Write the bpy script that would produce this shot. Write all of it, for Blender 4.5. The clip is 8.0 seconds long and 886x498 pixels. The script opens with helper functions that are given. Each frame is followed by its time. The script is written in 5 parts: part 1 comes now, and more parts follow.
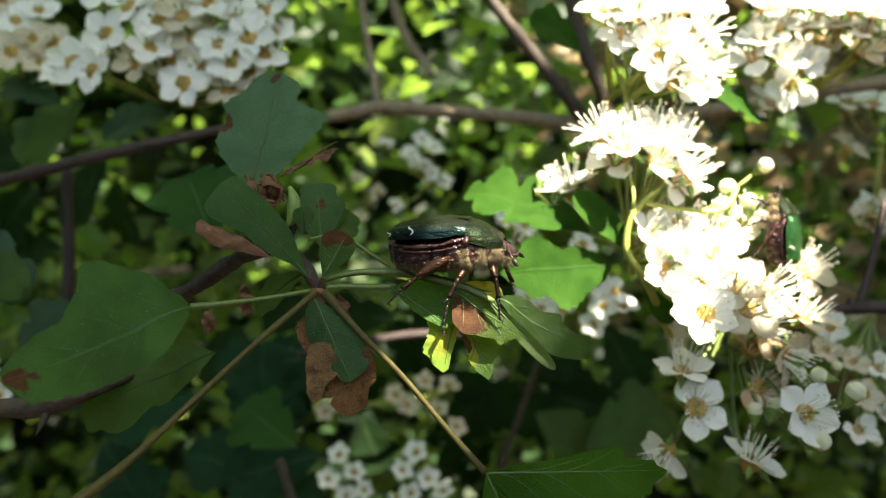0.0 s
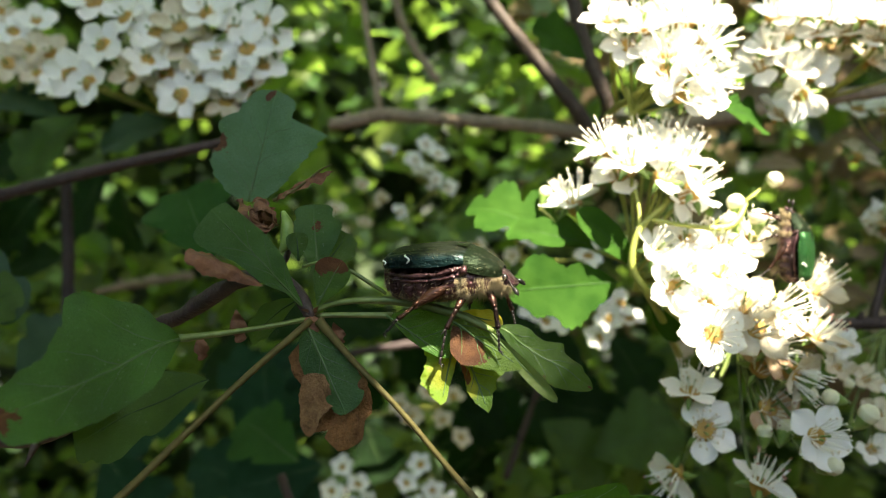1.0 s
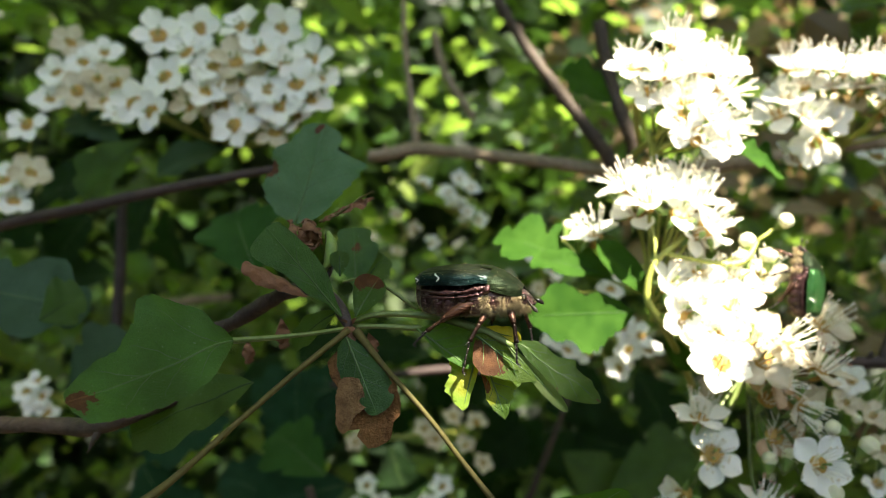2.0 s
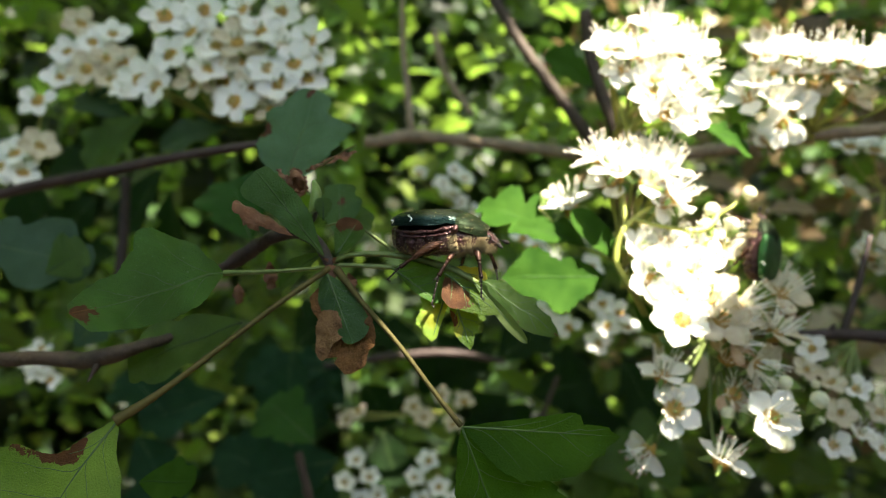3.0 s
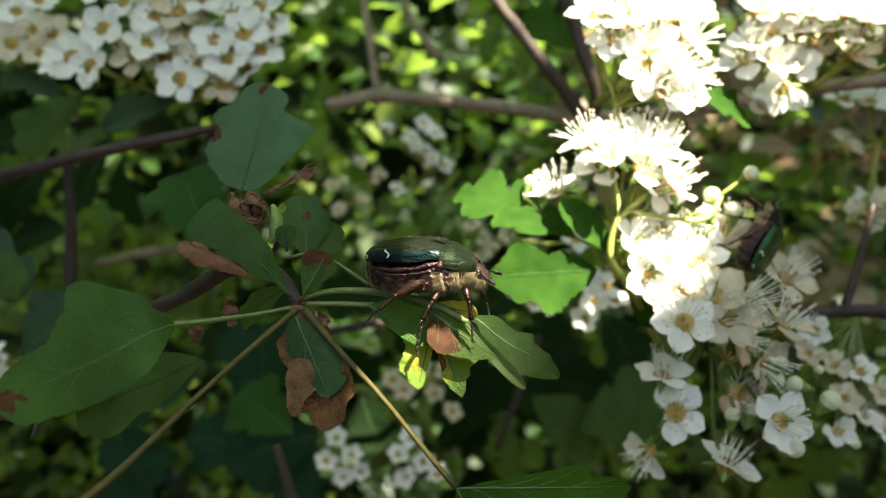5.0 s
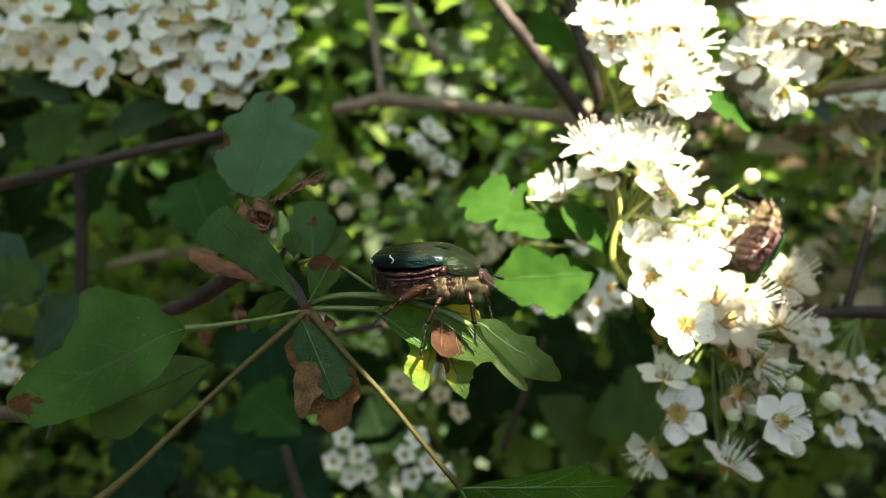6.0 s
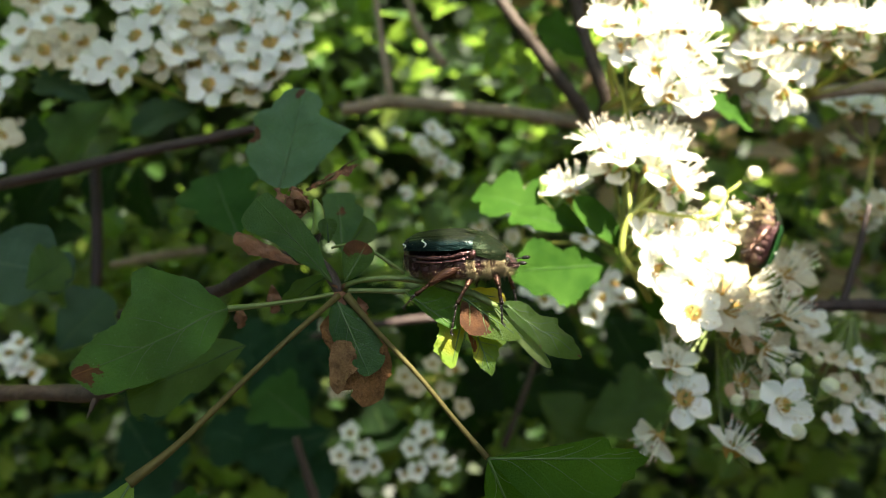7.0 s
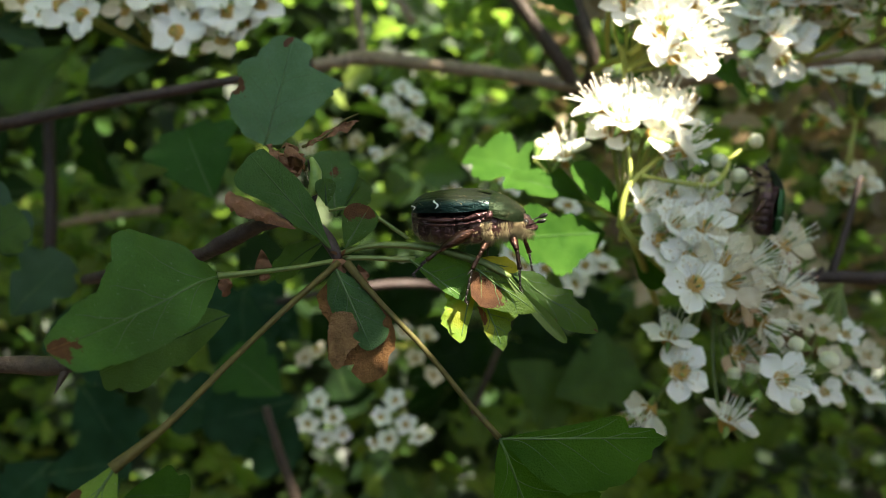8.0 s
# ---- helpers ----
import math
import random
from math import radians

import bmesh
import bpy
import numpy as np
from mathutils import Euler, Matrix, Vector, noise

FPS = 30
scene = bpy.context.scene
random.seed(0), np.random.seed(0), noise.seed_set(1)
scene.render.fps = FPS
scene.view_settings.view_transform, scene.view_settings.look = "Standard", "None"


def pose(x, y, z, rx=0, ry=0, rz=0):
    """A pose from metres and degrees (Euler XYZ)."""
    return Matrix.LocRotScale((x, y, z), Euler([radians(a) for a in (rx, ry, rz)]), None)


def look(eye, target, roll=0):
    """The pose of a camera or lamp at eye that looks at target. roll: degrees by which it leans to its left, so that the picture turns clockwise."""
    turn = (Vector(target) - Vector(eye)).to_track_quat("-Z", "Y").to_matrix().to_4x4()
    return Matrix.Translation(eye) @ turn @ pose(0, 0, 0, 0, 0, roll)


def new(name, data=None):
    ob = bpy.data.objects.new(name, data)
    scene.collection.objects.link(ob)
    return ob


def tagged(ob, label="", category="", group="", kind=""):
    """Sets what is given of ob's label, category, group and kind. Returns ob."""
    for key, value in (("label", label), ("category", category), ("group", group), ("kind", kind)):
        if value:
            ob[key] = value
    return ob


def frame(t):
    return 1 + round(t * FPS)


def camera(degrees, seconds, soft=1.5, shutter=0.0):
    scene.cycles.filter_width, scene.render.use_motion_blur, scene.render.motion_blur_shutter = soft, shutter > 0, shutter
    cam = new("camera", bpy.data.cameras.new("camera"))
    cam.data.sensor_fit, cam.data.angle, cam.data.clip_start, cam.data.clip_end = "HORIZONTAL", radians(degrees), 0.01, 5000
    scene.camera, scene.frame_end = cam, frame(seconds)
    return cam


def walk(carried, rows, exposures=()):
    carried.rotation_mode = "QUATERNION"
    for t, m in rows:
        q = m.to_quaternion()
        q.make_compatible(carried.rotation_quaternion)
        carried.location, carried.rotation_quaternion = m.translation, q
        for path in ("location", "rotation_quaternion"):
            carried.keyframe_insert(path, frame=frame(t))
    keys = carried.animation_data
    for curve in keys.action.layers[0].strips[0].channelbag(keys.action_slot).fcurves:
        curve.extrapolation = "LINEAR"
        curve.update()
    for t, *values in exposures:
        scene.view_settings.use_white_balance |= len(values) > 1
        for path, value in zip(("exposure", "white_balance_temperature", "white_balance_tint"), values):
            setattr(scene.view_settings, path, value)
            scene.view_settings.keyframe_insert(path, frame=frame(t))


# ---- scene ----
cam = camera(59.67, 8.0, 0.75)
cam.data.dof.use_dof = True
cam.data.dof.focus_distance = 0.105
cam.data.dof.aperture_fstop = 22.0
PATH = [
    (0, -0.0011, -0.0013, 1.1999, 90.29, 4.25, -3.19),
    (0.5, -0.0015, 0.0007, 1.2029, 90.34, 4.39, -2.74),
    (1, 0.0006, 0.0020, 1.2035, 90.25, 4.45, -2.65),
    (1.5, 0.0022, 0.0007, 1.2033, 90.50, 4.75, -2.21),
    (1.7, 0.0003, -0.0026, 1.2026, 91.44, 3.81, -1.55),
    (2.8, 0.0038, -0.0216, 1.1938, 94.35, 0.74, 0.55),
    (3, 0.0048, -0.0191, 1.1909, 93.62, 1.12, -0.22),
    (3.5, -0.0029, -0.0176, 1.1936, 91.52, 0.60, -0.85),
    (4, -0.0007, -0.0124, 1.2004, 90.86, 2.20, -1.14),
    (4.5, -0.0010, -0.0067, 1.2039, 89.51, 2.81, -2.94),
    (4.7, 0.0012, -0.0043, 1.2055, 88.25, 3.40, -2.80),
    (5.8, 0.0054, -0.0058, 1.2073, 87.96, 3.58, -1.87),
    (6, 0.0042, -0.0068, 1.2073, 88.14, 3.87, -1.94),
    (6.5, 0.0003, -0.0108, 1.2051, 88.20, 3.46, -2.55),
    (7, -0.0017, -0.0134, 1.2048, 88.58, 3.59, -2.61),
    (7.5, -0.0039, -0.0129, 1.2049, 88.34, 3.48, -2.64),
    (8, -0.0092, -0.0043, 1.2052, 85.71, 2.55, -6.13),
]
walk(cam, [(t, pose(x, y, z, rx, ry, rz)) for t, x, y, z, rx, ry, rz in PATH])

# ---- light: high sun through gaps in the hawthorn, open sky behind the viewer ----
SUN = Vector((0.30, -0.50, 0.80)).normalized()
scene.view_settings.exposure = 2.87
scene.view_settings.use_white_balance = True
scene.view_settings.white_balance_temperature = 7500
scene.view_settings.white_balance_tint = 6
sky_world = bpy.data.worlds.new("sky")
scene.world = sky_world
sky_world.use_nodes = True
sky = sky_world.node_tree.nodes.new("ShaderNodeTexSky")
sky.sky_type = "NISHITA"
sky.sun_disc = False
sky.sun_elevation = math.asin(SUN.z)
sky.sun_rotation = math.atan2(SUN.x, SUN.y)
sky_world.node_tree.links.new(sky.outputs[0], sky_world.node_tree.nodes["Background"].inputs[0])
sky_world.node_tree.nodes["Background"].inputs[1].default_value = 0.069
sun_data = bpy.data.lights.new("sun", "SUN")
sun_data.energy, sun_data.angle, sun_data.color = 5.0, radians(0.53), (1.0, 0.965, 0.90)
sun_lamp = new("sun", sun_data)
sun_lamp.matrix_basis = look(SUN * 10, (0, 0, 0))

# ---- places are given in millimetres from a point beside the sprig ----
O = Vector((0, 0.1, 1.2))


def mm(p):
    return Vector(p) * 0.001 + O


# ---- materials ----
def tree_of(name):
    m = bpy.data.materials.new(name)
    m.use_nodes = True
    m.node_tree.nodes.clear()
    return m, m.node_tree


def node(nt, kind, ins=(), **attrs):
    n = nt.nodes.new("ShaderNode" + kind)
    for key, value in attrs.items():
        setattr(n, key, value)
    for key, value in dict(ins).items():
        if isinstance(value, bpy.types.NodeSocket):
            nt.links.new(value, n.inputs[key])
        elif isinstance(value, tuple) and len(value) == 3 and n.inputs[key].type == "RGBA":
            n.inputs[key].default_value = (*value, 1)
        else:
            n.inputs[key].default_value = value
    return n


def calc(nt, op, a, b=0.0, clamp=False):
    return node(nt, "Math", {0: a, 1: b}, operation=op, use_clamp=clamp).outputs[0]


def blend(nt, fac, a, b):
    return node(nt, "Mix", {0: fac, 6: a, 7: b}, data_type="RGBA").outputs[2]


def grain(nt, scale, detail=3.0, rough=0.6, stretch=None):
    co = node(nt, "TexCoord").outputs["Object"]
    if stretch:
        co = node(nt, "Mapping", {"Vector": co, "Scale": stretch}).outputs[0]
    return node(nt, "TexNoise", {"Vector": co, "Scale": scale, "Detail": detail, "Roughness": rough}).outputs[0]


def ramp(nt, value, lo, hi):
    return node(nt, "MapRange", {0: value, 1: lo, 2: hi}, clamp=True).outputs[0]


def finish(nt, shader):
    out = node(nt, "OutputMaterial")
    nt.links.new(shader, out.inputs[0])


def bump(nt, height, strength, distance):
    return node(nt, "Bump", {"Height": height, "Strength": strength, "Distance": distance}).outputs[0]


def solid(name, dark, light, rough=0.6, scale=800.0, metal=0.0, spec=0.4, relief=0.3, depth=0.0002, stretch=None):
    m, nt = tree_of(name)
    n = grain(nt, scale, 4, 0.6, stretch)
    big = grain(nt, scale * 0.2, 2)
    tone = blend(nt, ramp(nt, calc(nt, "ADD", calc(nt, "MULTIPLY", n, 0.6), calc(nt, "MULTIPLY", big, 0.4)), 0.3, 0.7), dark, light)
    b = node(nt, "BsdfPrincipled", {"Base Color": tone, "Roughness": rough, "Metallic": metal, "Specular IOR Level": spec,
                                    "Normal": bump(nt, n, relief, depth)})
    finish(nt, b.outputs[0])
    return m


def leaf_material(name, dark, light, through_tone, lobes=3, patches=(), yellow=(), rough=0.42, see=0.35, vein=0.2, net_depth=0.25, dots=0.35, gloss_level=0.24, slant=0.0):
    """Blade with pinnate veins along the rows of the mesh, speckles, and dead brown or yellowed patches (u, v, radius)."""
    m, nt = tree_of(name)
    uv = node(nt, "TexCoord").outputs["UV"]
    sep = node(nt, "SeparateXYZ", {0: uv})
    u, v = sep.outputs[0], sep.outputs[1]
    across = calc(nt, "ABSOLUTE", calc(nt, "SUBTRACT", u, 0.5))
    mid = calc(nt, "SUBTRACT", 1.0, ramp(nt, across, 0.004, 0.022))
    row = calc(nt, "ABSOLUTE", calc(nt, "SUBTRACT", calc(nt, "FRACT", calc(nt, "MULTIPLY", calc(nt, "SUBTRACT", v, calc(nt, "MULTIPLY", across, slant)), lobes + 0.35)), 0.5))
    side = calc(nt, "MULTIPLY", calc(nt, "SUBTRACT", 1.0, ramp(nt, row, 0.008, 0.028)), calc(nt, "SUBTRACT", 1.0, ramp(nt, across, 0.36, 0.46)))
    lines = calc(nt, "MAXIMUM", mid, calc(nt, "MULTIPLY", side, 0.3))
    net = node(nt, "TexVoronoi", {"Vector": node(nt, "TexCoord").outputs["Object"], "Scale": 2000.0}, feature="DISTANCE_TO_EDGE").outputs[0]
    mesh_lines = calc(nt, "MULTIPLY", calc(nt, "SUBTRACT", 1.0, ramp(nt, net, 0.0, 0.09)), net_depth)
    fine, broad = grain(nt, 3200, 3, 0.7), grain(nt, 160, 3)
    tone = blend(nt, ramp(nt, calc(nt, "ADD", calc(nt, "MULTIPLY", fine, 0.35), calc(nt, "MULTIPLY", broad, 0.65)), 0.38, 0.64), dark, light)
    pale = tuple(min(1.0, c * 2.2 + 0.03) for c in light)
    tone = blend(nt, calc(nt, "MULTIPLY", calc(nt, "MAXIMUM", lines, calc(nt, "MULTIPLY", mesh_lines, 0.6)), vein), tone, pale)
    speck = calc(nt, "GREATER_THAN", grain(nt, 2600, 1), 0.73)
    tone = blend(nt, calc(nt, "MULTIPLY", speck, dots), tone, (0.3, 0.35, 0.26))
    ragged = calc(nt, "MULTIPLY", calc(nt, "SUBTRACT", grain(nt, 420, 5, 0.7), 0.5), 0.5)
    dead = 0.0
    light_through = through_tone
    wild = blend(nt, broad, through_tone, through_tone)
    for group, colour in ((yellow, (0.20, 0.22, 0.02)), (patches, None)):
        total = None
        for pu, pv, pr in group:
            du, dv = calc(nt, "MULTIPLY", calc(nt, "SUBTRACT", u, pu), 0.8), calc(nt, "SUBTRACT", v, pv)
            far = calc(nt, "SQRT", calc(nt, "ADD", calc(nt, "MULTIPLY", du, du), calc(nt, "MULTIPLY", dv, dv)))
            one = calc(nt, "SUBTRACT", 1.0, ramp(nt, calc(nt, "ADD", far, ragged), pr * (0.93 if colour is None else 0.5), pr * (1.0 if colour is None else 1.4)))
            total = one if total is None else calc(nt, "MAXIMUM", total, one)
        if total is None:
            continue
        if colour is None:
            colour = blend(nt, ramp(nt, calc(nt, "ADD", calc(nt, "MULTIPLY", grain(nt, 900, 5, 0.7), 0.7), calc(nt, "MULTIPLY", lines, 0.3)), 0.3, 0.7), (0.05, 0.02, 0.008), (0.185, 0.08, 0.03))
            wild = blend(nt, total, wild, (0.2, 0.08, 0.03))
            dead = total
        else:
            wild = blend(nt, total, wild, (0.45, 0.46, 0.03))
        tone = blend(nt, total, tone, colour)
    height = calc(nt, "ADD", calc(nt, "MULTIPLY", calc(nt, "SUBTRACT", 1.0, calc(nt, "MAXIMUM", lines, mesh_lines)), 0.6), calc(nt, "MULTIPLY", broad, 0.8))
    nrm = bump(nt, calc(nt, "ADD", height, calc(nt, "MULTIPLY", fine, 0.9)), 0.55, 0.0004)
    gloss = calc(nt, "ADD", rough, calc(nt, "MULTIPLY", dead, 0.3)) if dead else rough
    front = node(nt, "BsdfPrincipled", {"Base Color": tone, "Roughness": gloss, "Specular IOR Level": gloss_level, "Normal": nrm})
    back = node(nt, "BsdfTranslucent", {"Color": wild, "Normal": nrm})
    finish(nt, node(nt, "MixShader", {0: see, 1: front.outputs[0], 2: back.outputs[0]}).outputs[0])
    return m


def withered_material(name, dark, light):
    """Papery dead leaf: a net of dark veins, crumpled relief and scorched blotches."""
    m, nt = tree_of(name)
    co = node(nt, "TexCoord").outputs["Object"]
    net = node(nt, "TexVoronoi", {"Vector": co, "Scale": 2300.0}, feature="DISTANCE_TO_EDGE").outputs[0]
    lines = calc(nt, "SUBTRACT", 1.0, ramp(nt, net, 0.0, 0.12))
    broad, fine = grain(nt, 260, 4, 0.65), grain(nt, 2400, 4, 0.7)
    tone = blend(nt, ramp(nt, calc(nt, "ADD", calc(nt, "MULTIPLY", broad, 0.7), calc(nt, "MULTIPLY", fine, 0.3)), 0.32, 0.68), dark, light)
    tone = blend(nt, calc(nt, "MULTIPLY", lines, 0.2), tone, dark)
    tone = blend(nt, calc(nt, "MULTIPLY", ramp(nt, grain(nt, 420, 5, 0.7), 0.58, 0.66), 0.6), tone, tuple(c * 0.35 for c in dark))
    h = calc(nt, "ADD", calc(nt, "MULTIPLY", broad, 2.0), calc(nt, "ADD", fine, calc(nt, "MULTIPLY", lines, 0.12)))
    nrm = bump(nt, h, 0.9, 0.0006)
    front = node(nt, "BsdfPrincipled", {"Base Color": tone, "Roughness": 0.75, "Specular IOR Level": 0.2, "Normal": nrm})
    back = node(nt, "BsdfTranslucent", {"Color": tone, "Normal": nrm})
    finish(nt, node(nt, "MixShader", {0: 0.2, 1: front.outputs[0], 2: back.outputs[0]}).outputs[0])
    return m


def foliage_material(name, tones, through_tone, see=0.4):
    m, nt = tree_of(name)
    rnd = node(nt, "NewGeometry").outputs["Random Per Island"]
    tone = blend(nt, calc(nt, "POWER", rnd, 1.6), tones[0], tones[1])
    tone = blend(nt, calc(nt, "GREATER_THAN", calc(nt, "FRACT", calc(nt, "MULTIPLY", rnd, 7.3)), 0.9), tone, tones[2])
    tone = blend(nt, calc(nt, "MULTIPLY", grain(nt, 120, 2), 0.5), tone, tones[0])
    front = node(nt, "BsdfPrincipled", {"Base Color": tone, "Roughness": 0.5, "Specular IOR Level": 0.4, "Normal": bump(nt, grain(nt, 300, 2), 0.3, 0.0006)})
    back = node(nt, "BsdfTranslucent", {"Color": through_tone})
    finish(nt, node(nt, "MixShader", {0: see, 1: front.outputs[0], 2: back.outputs[0]}).outputs[0])
    return m


def petal_material(name, tone, warm, see=0.35):
    m, nt = tree_of(name)
    uv = node(nt, "SeparateXYZ", {0: node(nt, "TexCoord").outputs["UV"]})
    lines = grain(nt, 30, 2, 0.5, (40.0, 3.0, 3.0))
    t = blend(nt, ramp(nt, grain(nt, 260, 3), 0.35, 0.75), tone, warm)
    t = blend(nt, calc(nt, "MULTIPLY", calc(nt, "SUBTRACT", 1.0, ramp(nt, uv.outputs[1], 0.0, 0.22)), 0.4), t, (0.62, 0.62, 0.36))
    front = node(nt, "BsdfPrincipled", {"Base Color": t, "Roughness": 0.55, "Specular IOR Level": 0.3, "Normal": bump(nt, lines, 0.25, 0.0003)})
    back = node(nt, "BsdfTranslucent", {"Color": t})
    finish(nt, node(nt, "MixShader", {0: see, 1: front.outputs[0], 2: back.outputs[0]}).outputs[0])
    return m


def chitin(name, low, high, rough, metal, pits=2600.0, depth=0.00012, coat=0.25, back=None):
    m, nt = tree_of(name)
    broad = grain(nt, 220, 3)
    tone = blend(nt, ramp(nt, broad, 0.35, 0.65), low, high)
    dots = node(nt, "TexVoronoi", {"Vector": node(nt, "TexCoord").outputs["Object"], "Scale": pits}).outputs[0]
    h = calc(nt, "ADD", calc(nt, "ADD", ramp(nt, dots, 0.0, 0.35), calc(nt, "MULTIPLY", broad, 0.6)), calc(nt, "MULTIPLY", grain(nt, 1100, 3, 0.7, (0.3, 1.0, 1.0)), 1.6))
    dust = calc(nt, "MULTIPLY", calc(nt, "GREATER_THAN", grain(nt, 5200, 2), 0.7), 0.35)
    tone = blend(nt, dust, tone, (0.20, 0.17, 0.09))
    if back:
        up = ramp(nt, node(nt, "SeparateXYZ", {0: node(nt, "TexCoord").outputs["Object"]}).outputs[2], 0.0063, 0.0068)
        streak = grain(nt, 500, 4, 0.7, (0.25, 1.0, 1.0))
        tone = blend(nt, up, tone, blend(nt, ramp(nt, streak, 0.35, 0.65), back, tuple(c * 0.45 for c in back)))
        rough = calc(nt, "ADD", rough, calc(nt, "MULTIPLY", up, 0.28))
    b = node(nt, "BsdfPrincipled", {"Base Color": tone, "Roughness": rough, "Metallic": metal, "Specular IOR Level": 0.3, "Coat Weight": coat, "Coat Roughness": 0.25,
                                    "Normal": bump(nt, h, 0.8, depth)})
    finish(nt, b.outputs[0])
    return m


GREEN_D, GREEN_L, GREEN_T = (0.010, 0.032, 0.005), (0.036, 0.082, 0.015), (0.13, 0.26, 0.022)
# one bark in shaded and sunlit tones: light is put into the colour
bark = solid("bark_shade_tone", (0.02, 0.013, 0.009), (0.072, 0.047, 0.032), 0.7, 700, relief=0.8, depth=0.0006)
# dark purple-brown of the sprig's twig, on other branches a shade tone
twig_dark_shade = solid("twig_dark_shade", (0.011, 0.007, 0.007), (0.055, 0.032, 0.028), 0.6, 900, relief=0.9, depth=0.0005)
bark_lit = solid("bark_sunlit_tone", (0.12, 0.085, 0.055), (0.32, 0.24, 0.17), 0.75, 500, relief=0.7, depth=0.0006)
stalk_green = solid("stalk_green", (0.07, 0.11, 0.022), (0.16, 0.20, 0.06), 0.45, 900, relief=0.4, stretch=(1, 1, 1))
stalk_tan = solid("stalk_tan", (0.04, 0.034, 0.006), (0.115, 0.09, 0.021), 0.75, 900, relief=0.5)
rib_green = solid("rib_green", (0.04, 0.085, 0.018), (0.085, 0.145, 0.036), 0.5, 900)
rib_dark = solid("rib_dark_green", (0.012, 0.04, 0.005), (0.03, 0.075, 0.010), 0.7, 900)
stalk_yellow = solid("stalk_yellow_green", (0.22, 0.26, 0.05), (0.36, 0.36, 0.09), 0.5, 600)
dead_brown = solid("dead_leaf_brown", (0.075, 0.03, 0.015), (0.22, 0.10, 0.048), 0.75, 700, relief=0.9, depth=0.0005)
bud_green = solid("bud_green", (0.08, 0.16, 0.03), (0.22, 0.30, 0.08), 0.45, 900)
petal_white = petal_material("petal_white", (0.86, 0.86, 0.84), (0.82, 0.80, 0.74))
# cream of faded petals, also shade put into the colour of dim ones
petal_cream_shade = petal_material("petal_cream_shade", (0.70, 0.65, 0.52), (0.52, 0.43, 0.28))
petal_wilted = petal_material("petal_wilted", (0.62, 0.46, 0.31), (0.40, 0.25, 0.14), 0.25)
bud_white = petal_material("bud_white", (0.80, 0.78, 0.66), (0.70, 0.66, 0.45), 0.3)
disc_tan = solid("flower_disc", (0.24, 0.12, 0.025), (0.48, 0.30, 0.07), 0.6, 1500)
filament = solid("filament_white", (0.78, 0.76, 0.66), (0.85, 0.83, 0.75), 0.5, 900, relief=0.1)
anther = solid("anther_dark_pink", (0.26, 0.12, 0.10), (0.48, 0.28, 0.22), 0.6, 2500)
anther_pale = solid("anther_pale", (0.6, 0.5, 0.36), (0.75, 0.68, 0.54), 0.6, 2500)
# very dark tones: the shade of the hedge's depth put into the colour
deep_shade_leaf = foliage_material("deep_shade_leaf", ((0.005, 0.014, 0.005), (0.017, 0.04, 0.011), (0.04, 0.065, 0.016)), (0.05, 0.11, 0.016))
hedge_leaf = foliage_material("hedge_leaf", ((0.005, 0.016, 0.006), (0.055, 0.125, 0.03), (0.16, 0.21, 0.045)), (0.30, 0.48, 0.07), 0.42)
soil = solid("leaf_litter", (0.05, 0.035, 0.02), (0.16, 0.11, 0.07), 0.9, 30, relief=0.8, depth=0.01)

# ---- building helpers ----
def world(ob):
    m = ob.matrix_basis.copy()
    while ob.parent:
        ob = ob.parent
        m = ob.matrix_basis @ m
    return m


def thing(name, at, label, category, group="", kind=""):
    ob = new(name)
    ob.empty_display_size = 0.005
    ob.matrix_basis = Matrix.Translation(at)
    return tagged(ob, label, category, group, kind)


def part(name, bm, material, parent, label="", joint=None, smooth=True):
    """One mesh object under a thing or a part. The bmesh is in world metres."""
    me = bpy.data.meshes.new(name)
    base = world(parent)
    m = base if joint is None else base @ Matrix.Translation(base.inverted() @ Vector(joint))
    bm.transform(m.inverted())
    bm.to_mesh(me)
    bm.free()
    if smooth:
        me.polygons.foreach_set("use_smooth", [True] * len(me.polygons))
    for one in material if isinstance(material, tuple) else (material,):
        me.materials.append(one)
    ob = new(name, me)
    ob.parent = parent
    ob.matrix_basis = base.inverted() @ m
    return tagged(ob, label)


def smooth_line(points, steps):
    pts = [Vector(p) for p in points]
    ext = [pts[0] * 2 - pts[1], *pts, pts[-1] * 2 - pts[-2]]
    out = []
    for i in range(1, len(ext) - 2):
        a, b, c, d = ext[i - 1:i + 3]
        for s in range(steps):
            t = s / steps
            out.append(0.5 * (2 * b + (c - a) * t + (2 * a - 5 * b + 4 * c - d) * t * t + (3 * b - a - 3 * c + d) * t ** 3))
    return [*out, pts[-1]]


